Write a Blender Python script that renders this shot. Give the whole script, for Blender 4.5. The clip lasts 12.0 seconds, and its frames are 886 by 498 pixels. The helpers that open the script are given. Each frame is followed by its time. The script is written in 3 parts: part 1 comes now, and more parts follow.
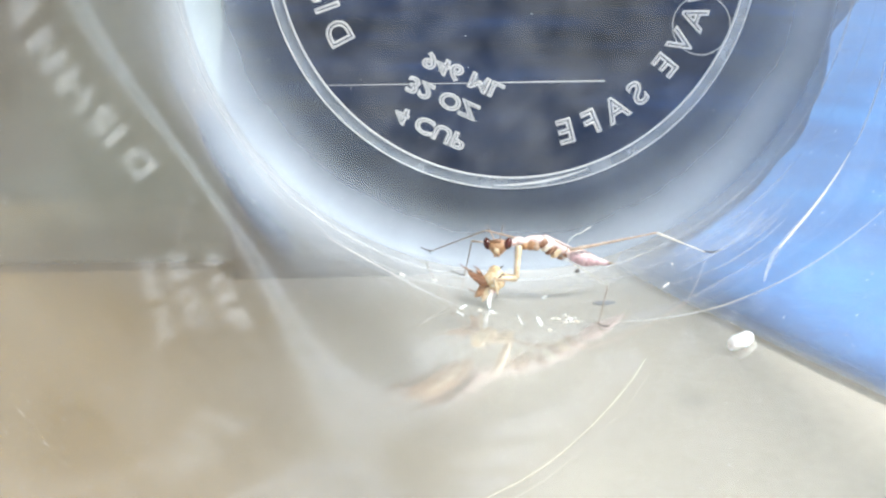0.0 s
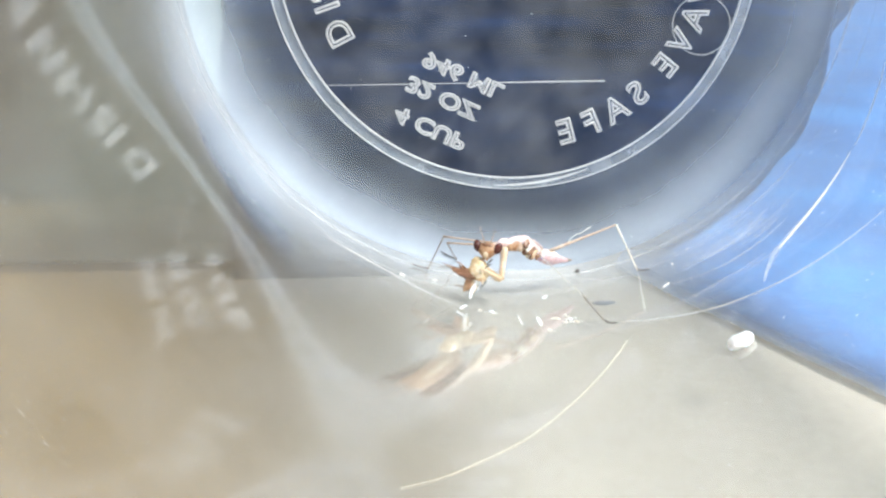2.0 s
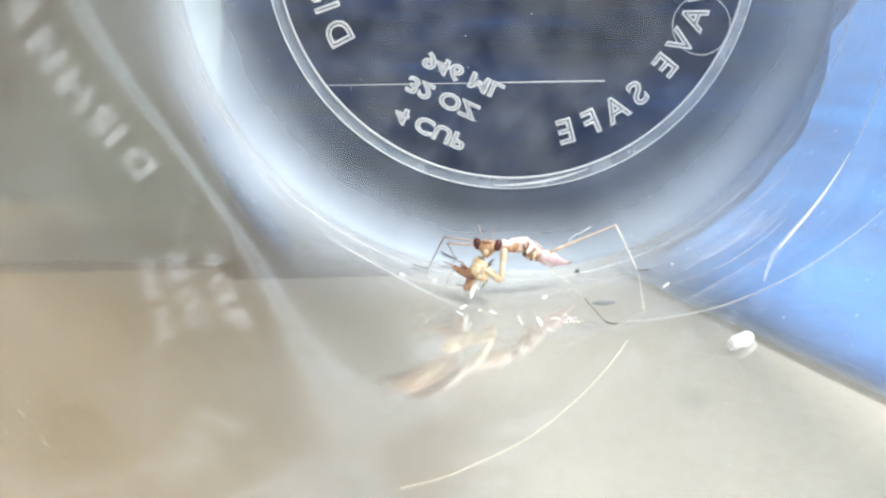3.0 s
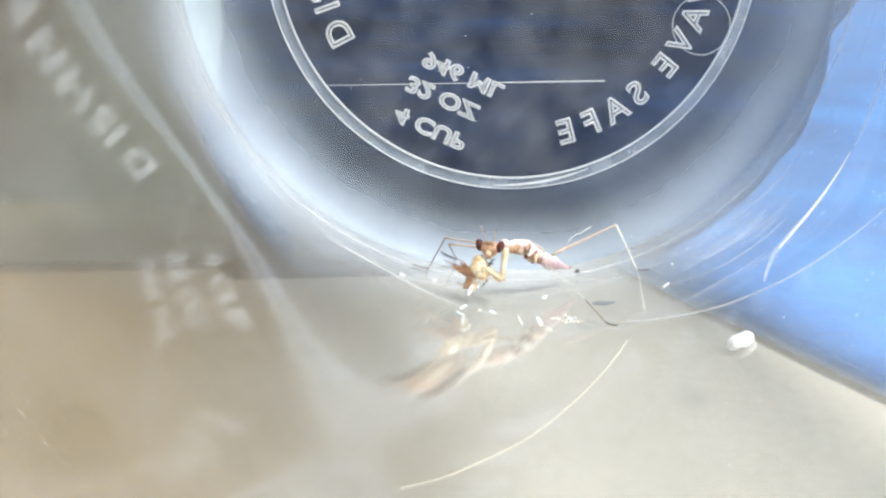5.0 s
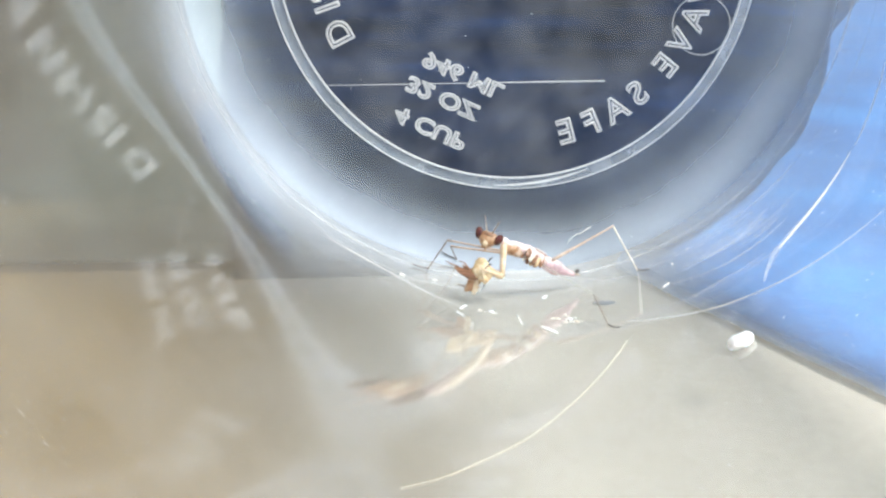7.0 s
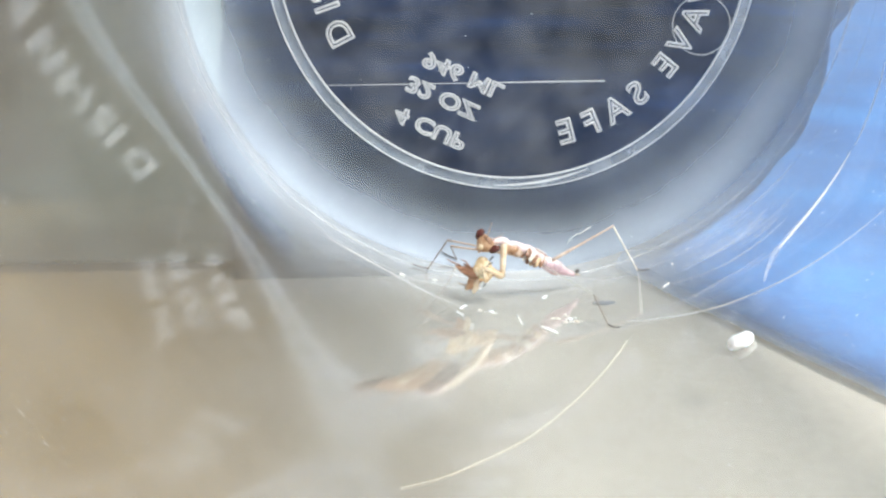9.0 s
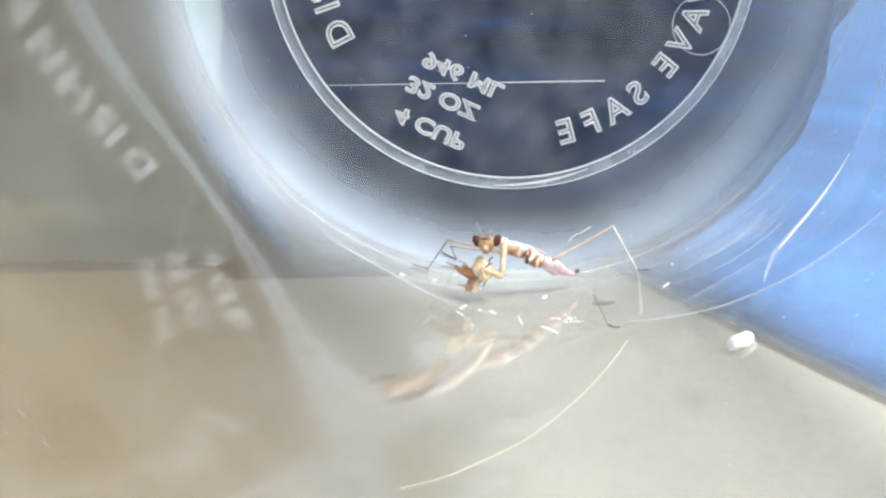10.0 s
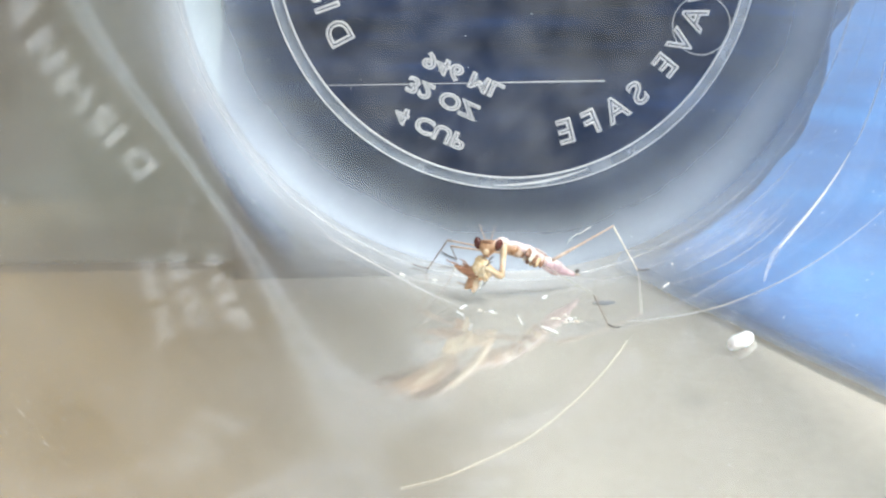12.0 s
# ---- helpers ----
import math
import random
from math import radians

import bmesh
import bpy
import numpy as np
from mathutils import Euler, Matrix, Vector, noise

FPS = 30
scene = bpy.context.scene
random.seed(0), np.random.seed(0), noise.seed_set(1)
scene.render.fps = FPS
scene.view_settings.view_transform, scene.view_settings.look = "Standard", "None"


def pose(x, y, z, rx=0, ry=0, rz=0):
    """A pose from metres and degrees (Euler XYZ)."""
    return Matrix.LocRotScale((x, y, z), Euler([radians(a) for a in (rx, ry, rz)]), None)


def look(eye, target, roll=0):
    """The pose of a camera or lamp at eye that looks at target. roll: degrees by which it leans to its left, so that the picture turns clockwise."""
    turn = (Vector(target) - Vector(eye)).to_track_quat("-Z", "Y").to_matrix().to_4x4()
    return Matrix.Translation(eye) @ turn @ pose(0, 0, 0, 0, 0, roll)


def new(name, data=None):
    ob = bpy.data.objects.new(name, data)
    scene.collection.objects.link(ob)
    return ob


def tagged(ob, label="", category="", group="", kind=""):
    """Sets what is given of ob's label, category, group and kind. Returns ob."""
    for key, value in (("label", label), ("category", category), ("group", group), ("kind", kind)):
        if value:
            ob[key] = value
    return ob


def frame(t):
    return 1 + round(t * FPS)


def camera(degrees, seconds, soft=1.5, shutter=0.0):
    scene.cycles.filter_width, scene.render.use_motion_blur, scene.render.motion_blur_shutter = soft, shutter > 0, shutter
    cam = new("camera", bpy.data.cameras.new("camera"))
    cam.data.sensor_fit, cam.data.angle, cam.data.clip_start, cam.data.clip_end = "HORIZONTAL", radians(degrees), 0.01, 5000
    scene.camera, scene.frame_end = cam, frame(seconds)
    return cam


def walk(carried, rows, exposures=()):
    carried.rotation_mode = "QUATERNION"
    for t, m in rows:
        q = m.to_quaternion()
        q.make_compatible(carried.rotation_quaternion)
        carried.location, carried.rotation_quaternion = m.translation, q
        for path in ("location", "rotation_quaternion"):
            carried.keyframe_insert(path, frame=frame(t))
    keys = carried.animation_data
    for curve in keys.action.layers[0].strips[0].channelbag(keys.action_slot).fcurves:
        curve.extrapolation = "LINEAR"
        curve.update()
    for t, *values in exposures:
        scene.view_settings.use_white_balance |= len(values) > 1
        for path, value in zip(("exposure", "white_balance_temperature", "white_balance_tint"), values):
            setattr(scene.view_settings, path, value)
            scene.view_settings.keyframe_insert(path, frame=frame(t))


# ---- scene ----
# The camera stands still before the mouth of a clear tub that lies on its side.
EYE = Vector((-0.02689, -0.19486, 0.04868))
AHEAD = Vector((0.08731, 0.96867, -0.23251))
cam = camera(33.56, 12.0, soft=2.5)
walk(cam, [(0.0, look(EYE, EYE + AHEAD)), (12.0, look(EYE, EYE + AHEAD))],
     [(t, e, 6120, 7) for t, e in ((0.0, 1.15), (0.5, 1.06), (2.5, 1.15), (6.0, 1.10), (7.0, 1.08), (9.5, 1.01), (10.5, 1.04), (12.0, 1.03))])

# ---- light: sun and open sky ----
SUN_TO = Vector((0.45, -0.35, 0.82)).normalized()
world = bpy.data.worlds.new("sky")
scene.world = world
world.use_nodes = True
wn = world.node_tree.nodes
sky = wn.new("ShaderNodeTexSky")
sky.sky_type, sky.sun_disc = "NISHITA", False
sky.sun_elevation = math.asin(SUN_TO.z)
sky.sun_rotation = math.atan2(SUN_TO.x, SUN_TO.y)
world.node_tree.links.new(sky.outputs[0], wn["Background"].inputs[0])
wn["Background"].inputs[1].default_value = 0.055
sun = new("sun", bpy.data.lights.new("sun", "SUN"))
sun.data.energy, sun.data.angle, sun.data.color = 5.0, radians(18.0), (1.0, 0.95, 0.88)
sun.matrix_world = look(SUN_TO * 2, (0, 0, 0))


# ---- materials ----
def graph(name):
    m = bpy.data.materials.new(name)
    m.use_nodes = True
    nt = m.node_tree
    nt.nodes.clear()
    out = nt.nodes.new("ShaderNodeOutputMaterial")

    def add(kind, **vals):
        n = nt.nodes.new(kind)
        for k, v in vals.items():
            n.inputs[k.replace("_", " ")].default_value = v
        return n

    def link(a, b, i=0):
        nt.links.new(a.outputs[i] if hasattr(a, "outputs") else a, b)
    return m, add, link, out


def ramp(add, link, src, stops):
    r = add("ShaderNodeValToRGB")
    link(src, r.inputs[0])
    while len(r.color_ramp.elements) < len(stops):
        r.color_ramp.elements.new(0.5)
    for e, (p, c) in zip(r.color_ramp.elements, stops):
        e.position, e.color = p, (*c, 1)
    return r


def grainy(name, stops, scale, rough=0.6, bump=0.2, fine=8.0, sheen=0.0, glow=0.0, spec=0.5):
    """A plain surface whose colour wanders at two scales, with fine relief."""
    m, add, link, out = graph(name)
    co = add("ShaderNodeTexCoord")
    n1 = add("ShaderNodeTexNoise", Scale=scale, Detail=5.0, Roughness=0.6)
    n2 = add("ShaderNodeTexNoise", Scale=scale * fine, Detail=4.0, Roughness=0.7)
    link(co.outputs["Object"], n1.inputs["Vector"])
    link(co.outputs["Object"], n2.inputs["Vector"])
    mix = add("ShaderNodeMath")
    mix.operation = "MULTIPLY_ADD"
    link(n2, mix.inputs[0])
    mix.inputs[1].default_value = 0.45
    link(n1, mix.inputs[2])
    col = ramp(add, link, mix, [(0.4 + 0.6 * i / max(1, len(stops) - 1), c) for i, c in enumerate(stops)])
    b = add("ShaderNodeBsdfPrincipled", Roughness=rough)
    link(col, b.inputs["Base Color"])
    b.inputs["Sheen Weight"].default_value = sheen
    b.inputs["Specular IOR Level"].default_value = spec
    if glow:
        b.inputs["Subsurface Weight"].default_value = glow
        b.inputs["Subsurface Radius"].default_value = (0.001, 0.0006, 0.0004)
        b.inputs["Subsurface Scale"].default_value = 1.0
    bp = add("ShaderNodeBump", Strength=bump, Distance=0.2 / (scale * fine))
    link(n2, bp.inputs["Height"])
    link(bp, b.inputs["Normal"])
    link(b, out.inputs["Surface"])
    return m


def graded(name, one, other, start, end):
    """Woven cloth whose colour runs from one to the other along x, with uneven edges and a fine weave."""
    m, add, link, out = graph(name)
    co = add("ShaderNodeTexCoord")
    n1 = add("ShaderNodeTexNoise", Scale=22.0, Detail=3.0, Roughness=0.5)
    n2 = add("ShaderNodeTexNoise", Scale=700.0, Detail=4.0, Roughness=0.7)
    link(co.outputs["Object"], n1.inputs["Vector"])
    link(co.outputs["Object"], n2.inputs["Vector"])
    axes = add("ShaderNodeSeparateXYZ")
    link(co.outputs["Object"], axes.inputs[0])
    stray = add("ShaderNodeMath")
    stray.operation = "MULTIPLY_ADD"
    link(n1, stray.inputs[0])
    stray.inputs[1].default_value = 0.035
    link(axes.outputs["X"], stray.inputs[2])
    slant = add("ShaderNodeMath")
    slant.operation = "MULTIPLY_ADD"
    link(axes.outputs["Y"], slant.inputs[0])
    slant.inputs[1].default_value = 0.15
    link(stray, slant.inputs[2])
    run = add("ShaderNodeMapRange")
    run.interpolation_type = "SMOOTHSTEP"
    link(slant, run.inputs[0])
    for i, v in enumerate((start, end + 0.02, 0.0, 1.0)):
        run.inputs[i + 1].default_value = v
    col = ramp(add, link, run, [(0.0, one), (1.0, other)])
    grain = ramp(add, link, n2, [(0.3, (0.80, 0.80, 0.78)), (0.7, (1, 1, 1))])
    mix = add("ShaderNodeMix")
    mix.data_type, mix.blend_type = "RGBA", "MULTIPLY"
    mix.inputs["Factor"].default_value = 1.0
    link(col, mix.inputs[6])
    link(grain, mix.inputs[7])
    b = add("ShaderNodeBsdfPrincipled", Roughness=0.85)
    link(mix.outputs[2], b.inputs["Base Color"])
    bp = add("ShaderNodeBump", Strength=0.25, Distance=0.0003)
    link(n2, bp.inputs["Height"])
    link(bp, b.inputs["Normal"])
    link(b, out.inputs["Surface"])
    return m


def plastic(name, haze, tint, rough, scuff, gloss=1.0, lens=1.46, scale=260.0, frost=0.0, milky=(0.90, 0.89, 0.86), rim=None, heel=None, dust=None, speck=0.67):
    """Thin moulded clear plastic: see-through, slightly milky, with dust and a sheen that grows at a slant."""
    m, add, link, out = graph(name)
    co = add("ShaderNodeTexCoord")
    n1 = add("ShaderNodeTexNoise", Scale=scale * 0.35, Detail=4.0, Roughness=0.55)
    n2 = add("ShaderNodeTexNoise", Scale=scale * 6, Detail=3.0, Roughness=0.75)
    for n in (n1, n2):
        link(co.outputs["Object"], n.inputs["Vector"])
    cloud = add("ShaderNodeMapRange")
    link(n1, cloud.inputs[0])
    for i, v in ((1, 0.3), (2, 0.75), (3, max(0.0, haze - scuff)), (4, haze + scuff)):
        cloud.inputs[i].default_value = v
    specks = add("ShaderNodeMapRange")
    link(n2, specks.inputs[0])
    for i, v in ((1, speck), (2, speck + 0.09), (3, 0.0), (4, 0.6)):
        specks.inputs[i].default_value = v
    fac = add("ShaderNodeMath")
    fac.operation, fac.use_clamp = "ADD", True
    link(cloud, fac.inputs[0])
    link(specks, fac.inputs[1])
    if rim:
        # haze grows with radius, standing in for the glow along the rim
        flat = add("ShaderNodeVectorMath")
        flat.operation = "MULTIPLY"
        link(co.outputs["Object"], flat.inputs[0])
        flat.inputs[1].default_value = (1, 1, 0)
        away = add("ShaderNodeVectorMath")
        away.operation = "LENGTH"
        link(flat, away.inputs[0])
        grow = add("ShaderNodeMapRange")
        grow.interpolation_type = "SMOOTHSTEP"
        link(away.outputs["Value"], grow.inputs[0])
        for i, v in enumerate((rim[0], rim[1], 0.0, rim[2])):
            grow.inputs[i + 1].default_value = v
        more = add("ShaderNodeMath")
        more.operation, more.use_clamp = "ADD", True
        link(fac, more.inputs[0])
        link(grow, more.inputs[1])
        fac = more
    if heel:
        # the wall is made cloudier towards the base, in place of reflected light
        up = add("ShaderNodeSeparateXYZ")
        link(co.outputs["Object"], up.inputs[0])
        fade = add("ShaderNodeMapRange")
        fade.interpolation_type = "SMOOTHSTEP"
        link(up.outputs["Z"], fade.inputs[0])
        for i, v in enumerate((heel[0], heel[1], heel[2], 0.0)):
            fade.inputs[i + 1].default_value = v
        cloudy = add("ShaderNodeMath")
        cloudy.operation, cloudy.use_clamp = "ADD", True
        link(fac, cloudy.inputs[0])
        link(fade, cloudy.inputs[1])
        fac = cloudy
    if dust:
        # milky haze put in along the lowest side to brighten it
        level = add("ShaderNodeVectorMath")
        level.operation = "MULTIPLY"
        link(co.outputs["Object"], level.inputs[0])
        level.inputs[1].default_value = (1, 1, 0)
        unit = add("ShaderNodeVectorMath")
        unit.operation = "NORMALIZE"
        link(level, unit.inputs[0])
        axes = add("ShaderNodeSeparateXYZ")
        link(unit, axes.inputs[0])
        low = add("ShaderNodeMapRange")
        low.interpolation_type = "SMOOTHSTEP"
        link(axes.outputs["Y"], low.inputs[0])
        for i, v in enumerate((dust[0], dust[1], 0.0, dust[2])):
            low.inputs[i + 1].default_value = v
        paler = add("ShaderNodeMath")
        paler.operation, paler.use_clamp = "ADD", True
        link(fac, paler.inputs[0])
        link(low, paler.inputs[1])
        fac = paler
    clear = add("ShaderNodeBsdfTransparent", Color=(*tint, 1))
    if frost:
        blur = add("ShaderNodeBsdfRefraction", Roughness=0.16, IOR=1.06, Color=(*tint, 1))
        both = add("ShaderNodeMixShader", Fac=frost)
        link(clear, both.inputs[1])
        link(blur, both.inputs[2])
        clear = both
    milk1 = add("ShaderNodeBsdfDiffuse", Color=(*milky, 1))
    milk2 = add("ShaderNodeBsdfTranslucent", Color=(*milky, 1))
    milk = add("ShaderNodeMixShader", Fac=0.2)
    link(milk1, milk.inputs[1])
    link(milk2, milk.inputs[2])
    base = add("ShaderNodeMixShader")
    link(fac, base.inputs[0])
    link(clear, base.inputs[1])
    link(milk, base.inputs[2])
    # sheen by the slant of view, the same from both faces of the thin wall
    slant = add("ShaderNodeLayerWeight", Blend=0.5)
    fifth = add("ShaderNodeMath")
    fifth.operation = "POWER"
    link(slant.outputs["Facing"], fifth.inputs[0])
    fifth.inputs[1].default_value = 5.0
    base_sheen = ((lens - 1) / (lens + 1)) ** 2
    amount = add("ShaderNodeMath")
    amount.operation, amount.use_clamp = "MULTIPLY_ADD", True
    link(fifth, amount.inputs[0])
    amount.inputs[1].default_value = gloss * (1 - base_sheen)
    amount.inputs[2].default_value = gloss * base_sheen
    shine = add("ShaderNodeBsdfGlossy", Roughness=rough)
    shine.inputs["Color"].default_value = (1, 1, 1, 1)
    bp = add("ShaderNodeBump", Strength=0.05, Distance=0.0004)
    link(n1, bp.inputs["Height"])
    link(bp, shine.inputs["Normal"])
    top = add("ShaderNodeMixShader")
    link(amount, top.inputs[0])
    link(base, top.inputs[1])
    link(shine, top.inputs[2])
    link(top, out.inputs["Surface"])
    return m


# heel= and dust= put brightness into the wall as extra haze
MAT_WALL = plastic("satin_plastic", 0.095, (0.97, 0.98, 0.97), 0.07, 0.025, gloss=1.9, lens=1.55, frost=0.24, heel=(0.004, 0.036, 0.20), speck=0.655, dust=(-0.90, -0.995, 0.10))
MAT_OUTER = plastic("outer_face_plastic", 0.05, (0.98, 0.98, 0.98), 0.2, 0.02, gloss=0.1)
# frosted ring; rim= and the bluish milk put a rim glow into it
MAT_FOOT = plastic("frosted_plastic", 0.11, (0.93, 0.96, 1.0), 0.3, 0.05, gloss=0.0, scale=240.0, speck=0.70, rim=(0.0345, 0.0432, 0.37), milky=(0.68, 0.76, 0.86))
MAT_DISC = plastic("clear_plastic", 0.020, (0.97, 0.98, 1.0), 0.25, 0.05, gloss=0.0, scale=420.0, speck=0.68)
MAT_STEP = plastic("milky_step", 0.24, (0.94, 0.97, 1.0), 0.3, 0.10, gloss=0.1, scale=520.0, milky=(0.84, 0.88, 0.92))
MAT_GLINT = plastic("bright_scratch", 0.5, (0.95, 0.97, 1.0), 0.2, 0.1, gloss=0.3)
MAT_HAZE = plastic("faint_streak", 0.16, (0.97, 0.98, 1.0), 0.2, 0.05, gloss=0.0)
MAT_CORE = plastic("highlight_core", 0.75, (0.95, 0.97, 1.0), 0.2, 0.1, gloss=0.3)
MAT_BEAD = plastic("milky_bead", 0.26, (0.95, 0.97, 1.0), 0.25, 0.05, gloss=0.2)
MAT_EDGE = plastic("moulded_edge", 0.5, (0.95, 0.97, 1.0), 0.25, 0.05, gloss=0.4)
MAT_FACE_FILL = plastic("letter_face_plastic", 0.22, (0.95, 0.97, 1.0), 0.2, 0.05, gloss=0.05, scale=600.0)
MAT_LETTER = plastic("raised_letter_plastic", 0.48, (0.95, 0.97, 1.0), 0.2, 0.02)
MAT_CREAM = graded("cream_cloth", (0.27, 0.165, 0.035), (0.47, 0.43, 0.37), -0.046, -0.022)
MAT_BLUE = grainy("blue_cloth", [(0.003, 0.035, 0.15), (0.008, 0.110, 0.36), (0.035, 0.235, 0.60)], 32, 0.8, 0.4, 20, 0.3)
# near-black stops carry the shade behind the tub in the cloth's colour
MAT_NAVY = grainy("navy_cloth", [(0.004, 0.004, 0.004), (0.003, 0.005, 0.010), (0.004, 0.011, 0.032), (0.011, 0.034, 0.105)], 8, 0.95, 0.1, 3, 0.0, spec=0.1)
MAT_WOOD = grainy("tan_wood", [(0.13, 0.065, 0.012), (0.21, 0.115, 0.024), (0.29, 0.17, 0.042)], 18, 0.5, 0.15, 12)
# darker and browner towards -x
MAT_OLIVE = graded("olive_cloth", (0.030, 0.027, 0.014), (0.090, 0.116, 0.098), -0.068, -0.050)
MAT_PLASTER = grainy("tan_plaster", [(0.22, 0.22, 0.16), (0.29, 0.29, 0.22), (0.35, 0.35, 0.28)], 3, 0.9, 0.2, 12)
MAT_BACK = grainy("pale_pink_shell", [(0.50, 0.33, 0.31), (0.64, 0.49, 0.46), (0.72, 0.62, 0.60)], 900, 0.35, 0.2, 5, glow=0.15)
MAT_BELLY = grainy("rosy_shell", [(0.40, 0.23, 0.24), (0.55, 0.38, 0.40), (0.68, 0.54, 0.54)], 700, 0.4, 0.2, 5, glow=0.15)
MAT_BROWN = grainy("chestnut_shell", [(0.09, 0.038, 0.020), (0.20, 0.098, 0.052), (0.36, 0.21, 0.13)], 900, 0.35, 0.2, 5)
MAT_FACE = grainy("amber_shell", [(0.16, 0.075, 0.03), (0.31, 0.17, 0.085), (0.50, 0.34, 0.21)], 900, 0.35, 0.15, 5, glow=0.15)
MAT_EYE = grainy("maroon_eye", [(0.03, 0.008, 0.006), (0.07, 0.018, 0.012), (0.12, 0.03, 0.02)], 1200, 0.18, 0.1, 5)
MAT_PALE = grainy("straw_shell", [(0.38, 0.25, 0.14), (0.56, 0.43, 0.28), (0.74, 0.64, 0.49)], 700, 0.2, 0.15, 5, glow=0.2)
MAT_LEG = grainy("tan_leg", [(0.24, 0.16, 0.10), (0.40, 0.29, 0.21), (0.54, 0.43, 0.34)], 900, 0.4, 0.15, 5)
MAT_SHANK = grainy("grey_brown_shank", [(0.11, 0.085, 0.065), (0.19, 0.15, 0.12), (0.28, 0.23, 0.185)], 900, 0.4, 0.15, 5)
MAT_DARK = grainy("dark_foot", [(0.02, 0.016, 0.014), (0.05, 0.04, 0.035), (0.09, 0.07, 0.06)], 1500, 0.5, 0.2, 4)
MAT_PREY = grainy("cream_flesh", [(0.28, 0.16, 0.07), (0.54, 0.39, 0.22), (0.80, 0.72, 0.55)], 420, 0.22, 0.15, 5, glow=0.3)
MAT_FLAKE = grainy("white_flake", [(0.7, 0.68, 0.62), (0.85, 0.84, 0.8), (0.93, 0.92, 0.9)], 900, 0.12, 0.1, 4, glow=0.2)

MAT_SHADOW_OVAL = grainy("shadow_oval", [(0.12, 0.13, 0.14), (0.18, 0.19, 0.2), (0.26, 0.27, 0.28)], 600, 0.6, 0.1, 4)
MAT_STREAK = plastic("pale_streak", 0.4, (0.96, 0.94, 0.9), 0.1, 0.2, scale=500.0)
MAT_LEG_LINE = grainy("leg_reflection", [(0.5, 0.42, 0.3), (0.62, 0.54, 0.42), (0.7, 0.64, 0.52)], 300, 0.5, 0.1, 4)
MAT_GHOST = plastic("glassy_limb", 0.22, (0.98, 0.96, 0.92), 0.2, 0.08, gloss=0.3, scale=900.0)
MAT_LIMB = grainy("cream_limb", [(0.56, 0.51, 0.43), (0.68, 0.63, 0.55), (0.78, 0.73, 0.66)], 900, 0.35, 0.15, 5, glow=0.2)


# ---- mesh helpers ----
def part(name, bm, material, parent=None, label=""):
    me = bpy.data.meshes.new(name)
    bm.to_mesh(me)
    bm.free()
    for p in me.polygons:
        p.use_smooth = True
    for m in (material if isinstance(material, (list, tuple)) else [material]):
        me.materials.append(m)
    ob = new(name, me)
    if parent:
        ob.parent = parent
    return tagged(ob, label)


def lathe(profile, steps=160, closed=False, limits=()):
    """Turn (radius, height) pairs about z. Past each limit in the profile the next material begins."""
    bm = bmesh.new()
    rings = []
    for r, z in profile:
        if r < 1e-7:
            rings.append([bm.verts.new((0, 0, z))])
        else:
            rings.append([bm.verts.new((r * math.cos(2 * math.pi * i / steps), r * math.sin(2 * math.pi * i / steps), z))
                          for i in range(steps)])
    pairs = list(zip(rings, rings[1:])) + ([(rings[-1], rings[0])] if closed else [])
    for k, (a, b) in enumerate(pairs):
        for i in range(steps):
            j = (i + 1) % steps
            vs = [a[i % len(a)], a[j % len(a)], b[j % len(b)], b[i % len(b)]]
            vs = list(dict.fromkeys(vs))
            if len(vs) > 2:
                bm.faces.new(vs).material_index = sum(k >= q for q in limits)
    bmesh.ops.recalc_face_normals(bm, faces=bm.faces)
    return bm


def tube(points, radii, sides=10, bm=None):
    """A round, tapering tube through the points, closed at both ends."""
    bm = bm or bmesh.new()
    pts = [Vector(p) for p in points]
    last = None
    rings = []
    for i, p in enumerate(pts):
        d = (pts[min(i + 1, len(pts) - 1)] - pts[max(i - 1, 0)]).normalized()
        side = last if last else (Vector((0, 0, 1)) if abs(d.z) < 0.9 else Vector((0, 1, 0)))
        a = (side - d * side.dot(d)).normalized()
        b = d.cross(a)
        last = a
        r = radii[i] if isinstance(radii, (list, tuple)) else radii
        rings.append([bm.verts.new(p + (a * math.cos(2 * math.pi * k / sides) + b * math.sin(2 * math.pi * k / sides)) * r)
                      for k in range(sides)])
    for q, w in zip(rings, rings[1:]):
        for k in range(sides):
            bm.faces.new((q[k], q[(k + 1) % sides], w[(k + 1) % sides], w[k]))
    bm.faces.new(rings[0][::-1])
    bm.faces.new(rings[-1])
    return bm


def ball(bm, centre, size, turn=None, u=20, v=14):
    m = Matrix.Translation(centre) @ (turn or Matrix()) @ Matrix.Diagonal((*size, 1))
    bmesh.ops.create_uvsphere(bm, u_segments=u, v_segments=v, radius=1.0, matrix=m)
    return bm


def rough_up(bm, amount, scale, seed=0.0):
    for v in bm.verts:
        v.co += Vector(noise.noise_vector(v.co * scale + Vector((seed, seed * 2, 0)))) * amount
    return bm


# ---- the tub ----
SLOPE = radians(4.0)
TUB = pose(0, 0, 0.04330, 86)
WALL_R, TUB_H, THICK = 0.04316, 0.1430, 0.0009
SQUARE, CORNER, EASE = 0.0404, radians(-99.6), 0.05  # round base, walls that grow towards a rounded square


BEND, BEND_S = 0.0060, 0.0034


